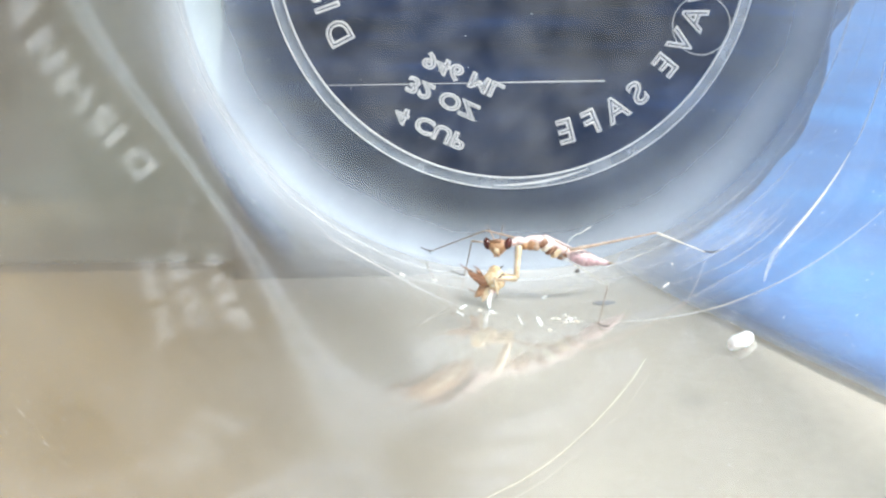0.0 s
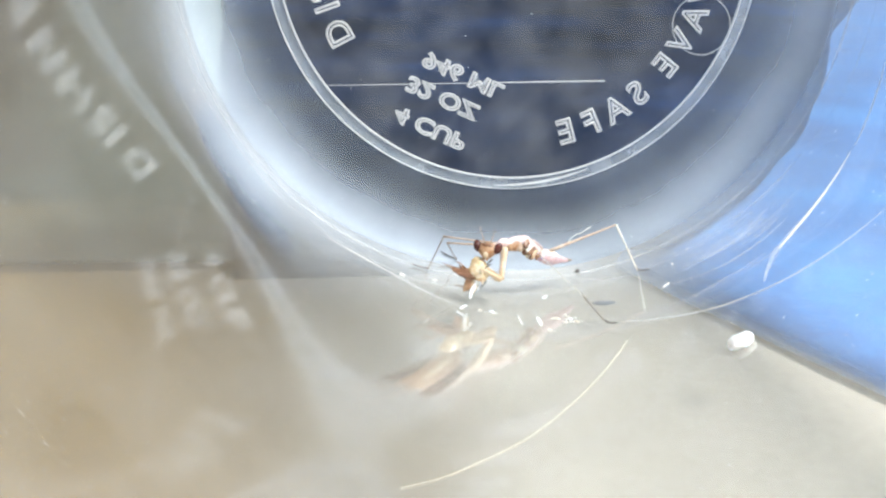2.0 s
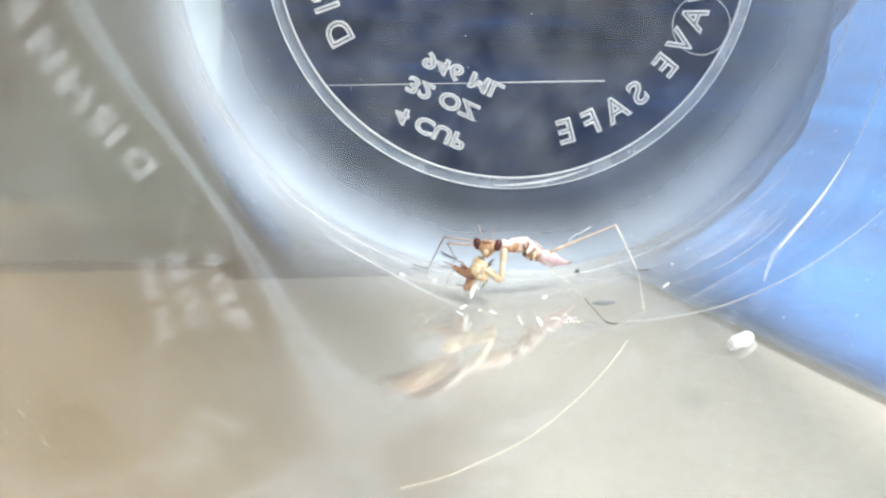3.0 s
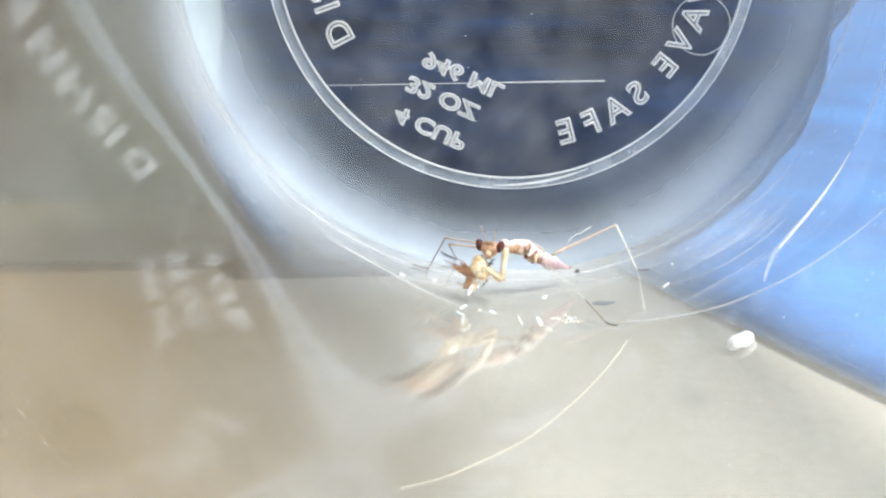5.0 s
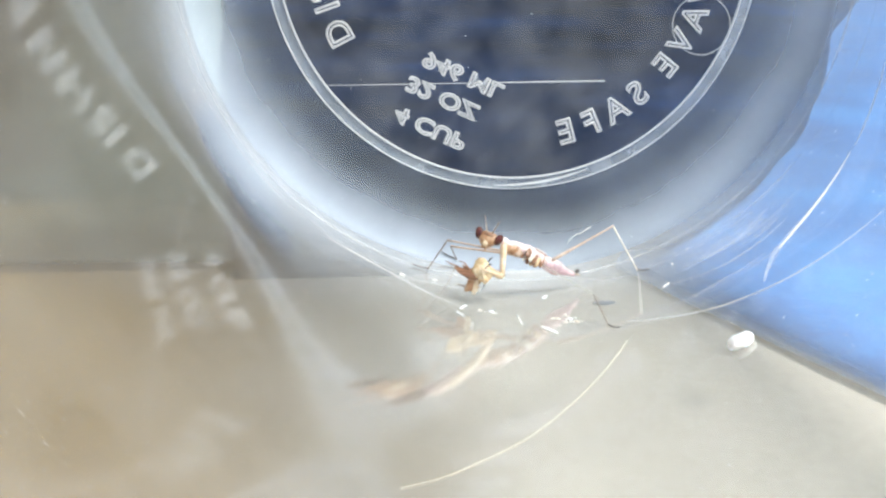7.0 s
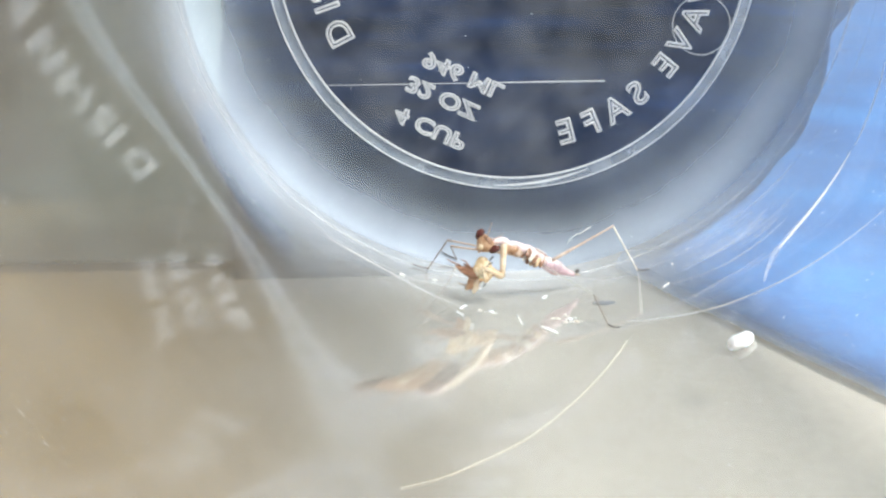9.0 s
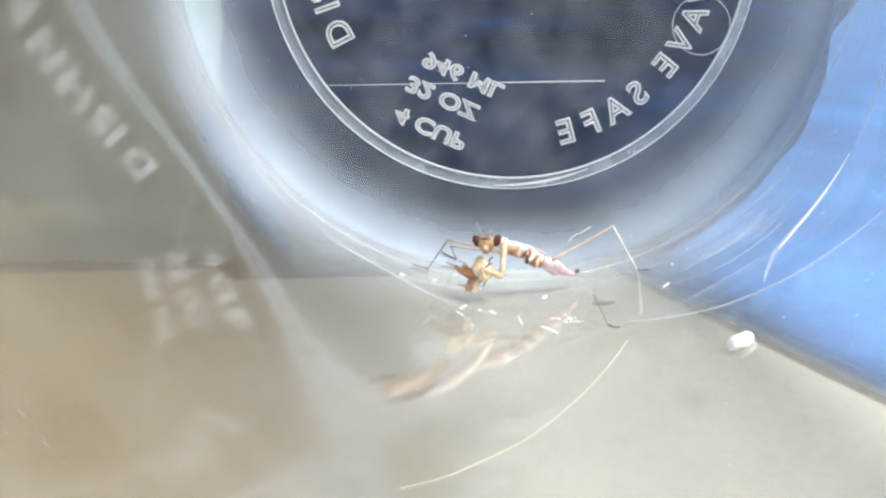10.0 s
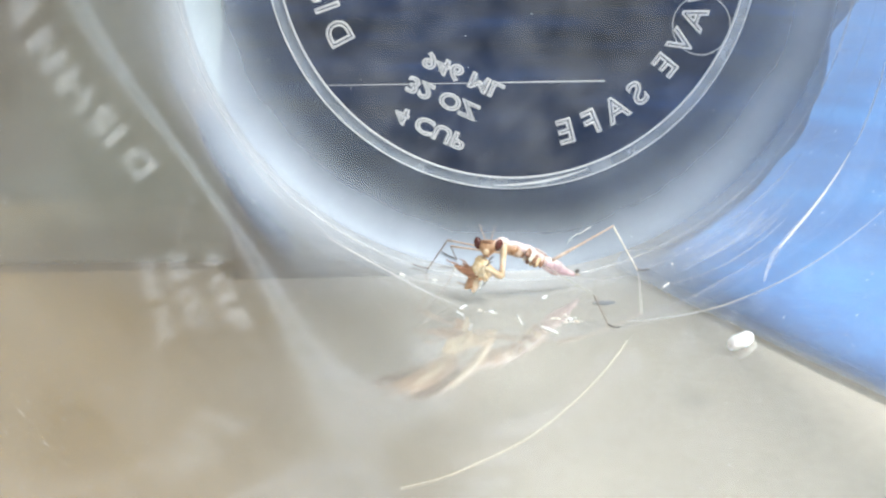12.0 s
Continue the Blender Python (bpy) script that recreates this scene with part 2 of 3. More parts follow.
def wall_radius(s):
    """Inner radius of the tub s above the base plane; the wall runs into the base in a round bend."""
    if s < BEND_S:
        k = (BEND_S - s) / (BEND_S - 0.0005)
        return WALL_R + BEND_S * math.tan(SLOPE) - BEND + BEND * math.sqrt(max(0.0, 1 - k * k))
    return WALL_R + s * math.tan(SLOPE)


def squareness(s, a):
    """How far the wall s above the base stands out at the angle a: out at four corners, in between them."""
    k = min(1.0, max(0.0, (s - 0.003) / EASE))
    return 1 + SQUARE * k * k * (3 - 2 * k) * math.cos(4 * (a - CORNER))


def squared(bm):
    for v in bm.verts:
        k = squareness(v.co.z, math.atan2(v.co.y, v.co.x))
        v.co.x, v.co.y = v.co.x * k, v.co.y * k
    return bm


def build_tub():
    tub = tagged(new("plastic_tub"), "clear hazy plastic food tub lying on its side", "container")
    tub.matrix_world = TUB
    inner = [(wall_radius(BEND_S + (TUB_H - BEND_S) * i / 30), BEND_S + (TUB_H - BEND_S) * i / 30) for i in range(31)]
    lip = [(inner[-1][0] + 0.0012, TUB_H + 0.0006), (inner[-1][0] + 0.0030, TUB_H - 0.0002),
           (inner[-1][0] + 0.0032, TUB_H - 0.0045), (inner[-1][0] + 0.0024, TUB_H - 0.0045), (inner[-1][0] + 0.0020, TUB_H - 0.0012)]
    outer = [(r + THICK, z) for r, z in inner[::-1]][1:]
    n = 10
    cr = wall_radius(BEND_S) - BEND
    bend = [(wall_radius(0.0005 + (BEND_S - 0.0005) * (1 - math.cos(math.pi / 2 * i / n))), 0.0005 + (BEND_S - 0.0005) * (1 - math.cos(math.pi / 2 * i / n))) for i in range(n)]
    floor_in = [(0.0326, 0.0011), (0.0340, 0.0009), (0.0352, 0.0006)] + bend
    floor_out = [(r + (r - cr) / BEND * THICK, z - THICK * (1 - (r - cr) / BEND)) for r, z in bend[::-1]] + [(0.0352, -0.0003), (0.0340, 0.0), (0.0326, 0.0002)]
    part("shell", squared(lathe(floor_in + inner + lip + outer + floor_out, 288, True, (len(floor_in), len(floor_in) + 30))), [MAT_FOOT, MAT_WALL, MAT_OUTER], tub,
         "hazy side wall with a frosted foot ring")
    for k, w in ((0.0145, 0.00005), (0.0080, 0.00045)):
        ring = [(wall_radius(k) + 0.00004 * math.cos(q * math.pi / 4), k + w * math.sin(q * math.pi / 4)) for q in range(8)]
        part("raised_bead", squared(lathe(ring, 288, True)), MAT_BEAD, tub)
    part("step", lathe([(0.0311, 0.0016), (0.0316, 0.0013), (0.0322, 0.0012), (0.0326, 0.0011), (0.0326, 0.0002), (0.0311, 0.0006)], 192, True),
         MAT_STEP, tub)
    part("base_disc", lathe([(0.0, 0.0014), (0.010, 0.0014), (0.020, 0.0014), (0.0310, 0.0014), (0.0310, 0.0006), (0.0, 0.0006)], 192),
         MAT_DISC, tub, "clear base disc")
    for r, z, w in ((0.0311, 0.0016, 0.00013), (0.0326, 0.0012, 0.00009)):
        ring = [(r + w * math.cos(a * math.pi / 4), z + w * math.sin(a * math.pi / 4)) for a in range(8)]
        part("raised_bead", lathe(ring, 192, True), MAT_EDGE, tub)
    return tub


def letters(text, size, m, parent):
    """Raised lettering on the base: a milky face with a bright rounded rim."""
    rim = None
    for name, fill, bevel, lift, material in (("lettering", "NONE", 0.00015, 0.0, MAT_LETTER), ("letter_face", "FRONT", 0.0, 0.00004, MAT_FACE_FILL)):
        cu = bpy.data.curves.new(name, "FONT")
        cu.body, cu.size, cu.align_x, cu.align_y = text, size, "CENTER", "CENTER"
        cu.dimensions = "2D"
        cu.fill_mode, cu.bevel_depth, cu.bevel_resolution, cu.resolution_u = fill, bevel, 1, 4
        cu.offset = 0.00003
        tmp = bpy.data.objects.new(name, cu)
        me = bpy.data.meshes.new_from_object(tmp)
        bpy.data.objects.remove(tmp)
        me.materials.clear()
        me.materials.append(material)
        me.transform(Matrix.Translation((0, 0, lift)) @ m)
        ob = new(name, me)
        ob.parent = rim or parent
        rim = rim or ob


def mirrored(x, y, right, up, z=0.00148):
    m = Matrix.Identity(4)
    m.col[0][:3] = (*right, 0)
    m.col[1][:3] = (*up, 0)
    m.col[3][:3] = (x, y, z)
    return m


def build_lettering(tub):
    def arc(text, start, step, r):
        a = start
        for ch in text:
            if ch == " ":
                a -= step * 0.45
                continue
            w = 0.55 if ch == "I" else 1.2 if ch in "MW" else 1.0
            t = radians(a)
            letters(ch, 0.0045, mirrored(r * math.cos(t), r * math.sin(t), (math.sin(t), -math.cos(t)), (-math.cos(t), -math.sin(t))), tub)
            a -= step * w
    arc("MICROWAVE SAFE", 24.5, 8.0, 0.0261)
    arc("DISHWASHER", -152.9, 7.9, 0.0262)
    t = radians(-114.7)
    out, along = Vector((math.cos(t), math.sin(t))), Vector((-math.sin(t), math.cos(t)))
    for text, r, shift in (("4 CUP", 0.0268, -0.0001), ("32 OZ", 0.0225, -0.0003), ("946 ML", 0.0187, 0.0010)):
        p = out * r + along * shift
        letters(text, 0.0033, mirrored(p.x, p.y, along * 1.12, out * 0.86), tub)
    ring = [Vector((0.0249 + 0.0039 * math.cos(2 * math.pi * i / 64), -0.0112 + 0.0039 * math.sin(2 * math.pi * i / 64), 0.00145)) for i in range(65)]
    part("moulded_circle", tube(ring, 0.00006, 6), MAT_EDGE, tub)
    # scuff on the step, its highlight put into a milky wedge
    scuff = [Vector(((0.0322 - 0.00003 * i) * math.cos(radians(-95 + 1.2 * i)), (0.0322 - 0.00003 * i) * math.sin(radians(-95 + 1.2 * i)), 0.00145)) for i in range(20)]
    part("scuff", tube(scuff, [0.00004 + 0.00014 * math.sin(math.pi * (i + 0.5) / 20) for i in range(20)], 6), MAT_EDGE, tub)
    part("moulded_line", tube([(-0.0250, -0.0186, 0.00145), (-0.006, -0.0185, 0.00145), (0.0120, -0.0184, 0.00145)],
                              [0.00005, 0.00007, 0.00012], 6), MAT_EDGE, tub)


# ---- what lies under and around the tub ----
def sheet(name, outline, top, material, label, category, wave=0.0008, size=18.0, thick=0.0008, cuts=60, kind="", dent=0.0, bow=0.0):
    """A cloth or board cut to a four-cornered outline, with soft folds and a real thickness."""
    a, b, c, d = [Vector((*p, 0)) for p in outline]
    bm = bmesh.new()
    along = [(j / cuts) ** 2 if bow else j / cuts for j in range(cuts + 1)]
    grid = [[bm.verts.new(a.lerp(b, i / cuts).lerp(d.lerp(c, i / cuts), f)) for i in range(cuts + 1)] for f in along]
    for row in grid:
        for i, v in enumerate(row):  # a loose edge that swings out
            v.co.x += bow * (i / cuts) ** 4 * math.sin(math.pi * min(1.0, (max(0.0, v.co.y) / 0.35) ** 0.6))
    for j in range(cuts):
        for i in range(cuts):
            bm.faces.new((grid[j][i], grid[j][i + 1], grid[j + 1][i + 1], grid[j + 1][i]))
    low = bmesh.ops.extrude_face_region(bm, geom=bm.faces[:])
    moved = {v for v in low["geom"] if isinstance(v, bmesh.types.BMVert)}
    for v in bm.verts:
        h = top - wave + wave * (0.5 + 0.5 * noise.fractal(v.co * size, 0.8, 2.0, 3))
        h -= dent * math.exp(-((v.co.y + 0.1425) / 0.012) ** 2)  # pressed in by the tub's rim
        v.co.z = h if v in moved else h - thick
    bmesh.ops.recalc_face_normals(bm, faces=bm.faces)
    return tagged(part(name, bm, material), label, category, kind=kind)


def build_surroundings():
    # unseen walls added on three sides to dim sky and reflections; the fourth lies open to the sun
    for name, x, y, w, d, h in (("added_wall_north", 0.0, 2.55, 5.2, 0.1, 2.6), ("added_wall_east", 2.55, 0.0, 0.1, 5.0, 1.2), ("added_wall_west", -2.55, 0.0, 0.1, 5.0, 1.2)):
        bm = bmesh.new()
        bmesh.ops.create_cube(bm, size=1.0, matrix=Matrix.Translation((x, y, h / 2 - 0.05)) @ Matrix.Diagonal((w, d, h, 1)))
        tagged(part(name, bm, MAT_PLASTER), "plain tan wall added out of view to dim the sky", "wall", kind="structure")
    tagged(part("floor", lathe([(0, -0.008), (0.3, -0.008), (3.6, -0.008), (3.6, -0.03), (0, -0.03)], 96), MAT_WOOD),
           "tan wooden floor under the cloths", "floor", kind="structure")
    sheet("navy_cloth", [(-0.038, 0.0030), (0.0200, 0.0040), (0.452, 1.0), (-0.15, 2.0)], 0.0055, MAT_NAVY, "navy crumpled cloth, darkened to stand in for shade", "cloth", 0.006, 7, 0.004, cuts=140, bow=0.012)
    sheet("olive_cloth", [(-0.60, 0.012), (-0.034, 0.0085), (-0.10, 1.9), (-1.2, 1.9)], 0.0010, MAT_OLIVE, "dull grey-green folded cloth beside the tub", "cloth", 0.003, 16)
    sheet("cream_cloth", [(-0.45, -0.52), (0.25, -0.62), (0.030, 0.0040), (-0.30, 0.060)], -0.0022, MAT_CREAM, "cream cotton cloth, tan at one end, spread under the tub", "cloth", 0.0006, dent=0.0036, cuts=100)
    sheet("blue_cloth", [(0.182, -0.56), (1.2, -0.40), (0.46, 1.20), (0.0152, 0.0020)], -0.0006, MAT_BLUE, "bright blue crumpled cloth in sunlight", "cloth", 0.0012, 22)


# ---- the mantis ----
# Its own space: x along the body, y away, z up, in millimetres, about a point 7 mm above the tub wall.
RIGHT = Vector((0.99596, -0.08977, 0.0))
UP = Vector((0.02087, 0.23157, 0.97259))
STAND = Matrix.Translation((0.00026, -0.02159, 0.00691)) @ Matrix((RIGHT, AHEAD, UP)).transposed().to_4x4()
MM = 0.001


def mm(x, y, z):
    return Vector((x * MM, y * MM, z * MM))
NECK = [(0, -2.91, 1.04), (0.2, -4.15, 1.38), (0.3, -6.09, 1.52), (0.5, -5.95, 1.52), (0.6, -3.81, -0.55), (0.8, -3.46, -0.35),
        (0.9, -4.29, 1.04), (1.3, -4.5, 1.04), (2.5, -4.71, 0.69), (4.8, -4.57, 0.69), (5.2, -4.43, 0.83), (5.5, -4.71, 1.25),
        (12, -4.71, 1.18)]
WAIST = [(0, 0.55, 1.52), (0.2, -0.35, 1.38), (0.3, -2.91, 1.59), (0.5, -2.91, 1.66), (0.6, -2.42, 1.59), (0.8, -1.73, 1.38),
        (0.9, -1.73, 1.52), (1.3, -2.21, 1.52), (2.5, -2.21, 1.25), (4.8, -2.08, 1.04), (5.2, -1.94, 0.83), (5.5, -1.73, 0.42),
        (12, -1.73, 0.42)]
HIP = [(0, 4.15, -0.35), (0.2, 3.46, -0.55), (0.3, 0.35, -0.48), (0.5, 0.14, -0.48), (0.6, -0.35, -0.69), (0.8, 0.69, -1.04),
        (0.9, 0.55, -0.21), (1.3, 0.21, -0.35), (2.5, 0.35, -0.48), (4.8, 0.55, -0.69), (5.2, 0.69, -1.04), (5.5, 0.83, -1.25),
        (12, 0.83, -1.25)]
TIP = [(0, 10.03, -1.73), (0.2, 9.34, -1.87), (0.3, 3.67, -1.8), (0.5, 2.91, -2.77), (0.6, 2.08, -2.77), (0.8, 3.46, -2.77),
        (0.9, 4.5, -0.62), (1.3, 4.43, -0.83), (2.5, 4.5, -1.52), (4.8, 4.57, -1.8), (5.2, 4.5, -2.63), (5.5, 5.4, -3.18),
        (12, 5.4, -3.18)]
HEAD = [(0, -4.84, 0.21), (0.2, -5.67, 0.55), (0.3, -7.82, 0.69), (0.5, -7.61, 0.83), (0.6, -4.98, -1.66), (0.8, -4.64, -1.73),
        (0.9, -5.12, 0.0), (1.1, -5.4, 0.0), (1.3, -5.81, 0.21), (1.5, -6.09, 0.0), (2.0, -6.09, -0.21), (2.5, -6.09, 0.0),
        (3.2, -6.09, 0.14), (5.0, -5.81, -0.07), (5.2, -5.67, 0.42), (5.5, -6.09, 0.55), (6.0, -6.02, 0.83), (6.2, -6.09, 1.04),
        (6.6, -6.09, 1.25), (7.2, -6.02, 1.04), (8.8, -6.16, 0.35), (9.0, -6.37, 0.55), (9.2, -6.23, 0.35), (9.5, -5.95, 0.55),
        (9.8, -6.16, 0.69), (10.0, -6.16, 0.55), (10.3, -6.16, 0.62), (10.5, -6.23, 0.48), (10.6, -6.5, 0.55), (10.7, -6.09, 0.35),
        (11.0, -6.09, 0.55), (11.5, -6.09, 0.48), (12, -6.02, 0.14)]
HEAD_LEAN = [(0, 0), (0.2, 3), (0.3, 0), (0.5, 5), (0.6, 0), (0.8, 0), (0.9, 0), (1.1, 0), (1.3, 2), (1.5, 10), (2.0, 8), (2.5, 3), (3.2, 5), (5.0, 5), (5.2, 40), (5.5, 32), (6.0, 36), (6.2, 24), (6.6, 18), (7.2, 22), (8.8, 8), (9.0, 45), (9.2, 5), (9.5, 10), (9.8, 5), (10.0, 0), (10.3, 20), (10.5, 22), (10.6, 45), (10.7, 18), (11.0, 14), (11.5, 8), (12, 6)]
PREY = [(0, -5.54, -3.81), (0.2, -5.67, -3.32), (0.3, -7.27, -4.5), (0.5, -6.92, -4.5), (0.6, -6.57, -4.5), (0.8, -6.09, -4.64),
        (0.9, -6.92, -2.42), (1.3, -7.61, -2.77), (2.5, -7.27, -2.77), (4.8, -7.27, -2.63), (5.5, -7.27, -2.42), (6.6, -7.06, -2.91),
        (9, -6.92, -2.77), (10, -7.06, -2.77), (12, -7.06, -2.63)]
PREY_LEAN = [(0, 0), (0.2, 0), (0.3, 8), (0.5, 8), (0.6, 0), (0.8, 0), (0.9, -15), (1.3, -15), (2.5, -10), (4.8, -10), (5.5, -8), (6.6, -8), (9, -6), (10, -10), (12, -8)]
KEY_TIMES = [0, 0.1, 0.2, 0.3, 0.4, 0.5, 0.6, 0.7, 0.8, 0.9, 1.0, 1.1, 1.3, 1.5, 1.8, 2.0, 2.5, 3.0, 3.2, 4.0, 4.8, 5.0, 5.1, 5.2, 5.3,
             5.5, 5.8, 6.0, 6.2, 6.6, 7.0, 7.2, 8.0, 8.8, 8.9, 9.0, 9.1, 9.2, 9.5, 9.8, 10.0, 10.3, 10.5, 10.6, 10.7, 11.0, 11.5, 12.0]


def at(rows, t):
    """The values of a time table at t, in between by even steps."""
    for a, b in zip(rows, rows[1:]):
        if t <= b[0]:
            f = min(1.0, max(0.0, (t - a[0]) / (b[0] - a[0])))
            return [p + (q - p) * f for p, q in zip(a[1:], b[1:])]
    return list(rows[-1][1:])


def aimed(a, b, over=Vector((0, 0, 1))):
    """A pose at a whose x axis points to b, with z towards over."""
    x = (b - a).normalized()
    z = (over - x * over.dot(x)).normalized()
    y = z.cross(x)
    m = Matrix((x, y, z)).transposed().to_4x4()
    m.translation = a
    return m


LENGTH = {"prothorax": 3.8, "midbody": 4.0, "abdomen": 6.1}


def deep(x, y, z):
    """Spread a place out or in a little with its depth y."""
    k = 1 + y / 179.92
    return Vector(((x + 11.49) * k - 11.49, y, z * k))


def chain(t):
    """Neck, waist, hip and tail tip at t. What seems short lies more in depth."""
    p = [deep(at(NECK, t)[0], -0.6, at(NECK, t)[1] - 0.3)]
    for rows, n, away in ((WAIST, 3.8, 0.6), (HIP, 4.0, 1.0), (TIP, 5.5, 1.0)):
        x, z = at(rows, t)
        z -= 0.35
        flat = Vector((x - p[-1].x, 0, z - p[-1].z)).length
        y = p[-1].y + away * math.sqrt(max(0.01, n * n - flat * flat))
        p.append(p[-1] + (deep(x, y, z) - p[-1]).normalized() * n)
    return p


LEGS = {  # hip offset from the waist, femur, tibia, knee side by time, feet by time, foot direction
    "far_front": (Vector((1.0, 0.9, -1.0)), 12.0, 5.0, [(0, -0.4, 0.0, 1.0), (12, -0.4, 0.0, 1.0)],
                  [(0, -8.7, 10.6, -3.5), (0.2, -8.7, 10.6, -3.5), (0.3, -13.45, 9.25, -2.65), (12, -13.45, 9.25, -2.65)], Vector((-0.95, -0.10, 0.28))),
    "far_rear": (Vector((1.6, 1.0, -1.1)), 11.6, 10.6, [(0, -0.1, 0.0, 1.0), (0.7, -0.1, 0.0, 1.0), (0.9, -0.6, -0.9, 0.25), (12, -0.6, -0.9, 0.25)],
                 [(0, -13.25, 16.3, -0.4), (0.1, -9.9, 16.2, -1.7), (0.3, -9.9, 16.2, -1.7), (0.4, -15.2, 15.6, -0.4), (0.7, -15.2, 15.6, -0.4), (0.8, -9.67, 16.4, -1.45), (12, -9.67, 16.4, -1.45)], Vector((-0.9, 0.05, 0.40))),
    "near_rear": (Vector((3.3, -0.6, -1.4)), 11.2, 6.4, [(0, 0.0, 0.36, 0.94), (12, 0.0, 0.36, 0.94)],
                  [(0, 20.8, 1.0, -0.45), (0.2, 20.8, 1.0, -0.45), (0.3, 13.15, 6.2, -2.76), (12, 13.15, 6.2, -2.76)], Vector((0.55, -0.82, 0.0))),
    "near_front": (Vector((2.0, -1.0, -2.0)), 9.7, 4.8, [(0, 0.2, 0.3, 1.0), (12, 0.2, 0.3, 1.0)],
                   [(0, 6.52, -9.1, -8.85), (0.6, 6.52, -9.1, -8.85), (0.8, 7.63, -10.3, -8.92), (12, 7.63, -10.3, -8.92)], Vector((0.5, -0.86, -0.1))),
}


def bend(hip, foot, a, b, side):
    """The knee between hip and foot."""
    d = foot - hip
    n = min(d.length, (a + b) * 0.999)
    d.normalize()
    k = (a * a - b * b + n * n) / (2 * n)
    h = math.sqrt(max(0.0, a * a - k * k))
    s = (side - d * side.dot(d)).normalized()
    return hip + d * k + s * h


def metres(v):
    return Vector(v) * MM


def bone(n, r0, r1, swell=1.15, sides=10):
    """A leg piece n mm long, along x from its joint."""
    pts = [(n * MM * i / 8, 0, 0) for i in range(9)]
    rad = [(r0 + (r1 - r0) * i / 8) * MM * (swell if i in (1, 2) else 1.0 if i < 8 else 1.25) for i in range(9)]
    return tube(pts, rad, sides)


def build_mantis():
    mantis = tagged(new("mantis"), "pale pink and brown mantis nymph eating its catch", "insect")
    mantis.matrix_world = STAND
    p = {}

    # long narrow front body
    bm = tube([mm(3.8 * i / 14, 0, 0.10 * math.sin(i * 0.9)) for i in range(15)],
              [MM * r for r in (0.36, 0.46, 0.54, 0.58, 0.56, 0.52, 0.48, 0.46, 0.46, 0.48, 0.52, 0.56, 0.60, 0.60, 0.5)], 18)
    rough_up(bm, 0.00005, 1600)
    pro = p["prothorax"] = part("prothorax", bm, MAT_BACK, mantis)
    for x, w, material in ((1.3, 0.55, MAT_FACE), (2.1, 0.6, MAT_FACE), (2.9, 0.6, MAT_LEG)):
        for y in (-0.32, 0.32):
            bm = ball(bmesh.new(), mm(x, y, -0.42 - 0.08 * x), (w * MM, 0.26 * MM, (0.30 + 0.14 * x) * MM), Matrix.Rotation(0.35, 4, "Y"))
            part("side_plate", rough_up(bm, 0.00016, 1500, x), material, pro, "mottled amber and cream side plate")
    # middle body with brown plates and wing buds
    bm = tube([mm(4.0 * i / 12 - 0.15, 0, 0) for i in range(13)], [MM * r for r in (0.5, 0.6, 0.66, 0.68, 0.70, 0.72, 0.74, 0.76, 0.76, 0.76, 0.76, 0.76, 0.72)], 20)
    rough_up(bm, 0.00006, 1500)
    mid = p["midbody"] = part("midbody", bm, MAT_BACK, mantis)
    for x, d, w, material in ((0.25, 0.85, 0.55, MAT_BROWN), (0.95, 1.0, 0.42, MAT_LIMB), (1.65, 1.05, 0.5, MAT_BROWN), (2.45, 1.1, 0.5, MAT_PALE), (3.3, 0.9, 0.42, MAT_BROWN)):
        for y in (-0.46, 0.46):
            bm = ball(bmesh.new(), mm(x, y, -0.20 - 0.35 * d), (w * 0.85 * MM, 0.28 * MM, 0.85 * d * MM), Matrix.Rotation(0.30, 4, "Y"))
            part("side_plate", rough_up(bm, 0.00016, 1500, x), material, mid, "mottled chestnut and rose side plate")
    part("dark_band", tube([mm(3.2, 0.75 * math.cos(k * math.pi / 8), 0.80 * math.sin(k * math.pi / 8)) for k in range(-2, 11)], 0.00009, 6), MAT_BROWN, mid)
    for y in (-0.45, 0.45):
        bm = ball(bmesh.new(), mm(2.4, y, 0.58), (1.5 * MM, 0.42 * MM, 0.16 * MM), Matrix.Rotation(-0.06, 4, "Y"))
        part("wing_bud", bm, MAT_BACK, mid)
    # abdomen of overlapping rings
    bm = bmesh.new()
    pts, rad = [], []
    for i in range(8):
        for f, s in ((0.0, 0.93), (0.5, 1.0), (0.95, 1.03)):
            x = (i + f) / 8
            pts.append(mm(5.1 * x, 0, -0.15 * math.sin(x * 3)))
            rad.append(MM * s * (0.72 + 0.24 * math.sin(min(1, x * 1.5) * 3.1) - 0.52 * max(0, x - 0.45) / 0.55))
    tube(pts, rad, 20, bm)
    bm.faces.ensure_lookup_table()
    for fc in bm.faces:
        fc.material_index = 0 if fc.calc_center_median().z > 0.15 * MM else 1
    ab = p["abdomen"] = part("abdomen", bm, [MAT_BACK, MAT_BELLY], mantis, "pink ringed abdomen with a pale back")
    for y in (-0.3, 0.3):
        part("tail_feeler", tube([mm(4.8, y, 0), mm(5.2, y * 1.3, 0.05), mm(5.5, y * 1.5, 0.10)], [MM * 0.14, MM * 0.11, MM * 0.04], 6), MAT_LEG, ab)
    # head: a wedge with an eye at each upper corner; x to its side, z up, face towards -y
    bm = bmesh.new()
    ball(bm, (0, 0, 0), (1.45 * MM, 0.78 * MM, 1.25 * MM), None, 26, 20)
    for v in bm.verts:
        k = v.co.z / (1.25 * MM)
        v.co.x *= 0.98 if k > 0 else 1.0 - 0.62 * (-k) ** 0.8
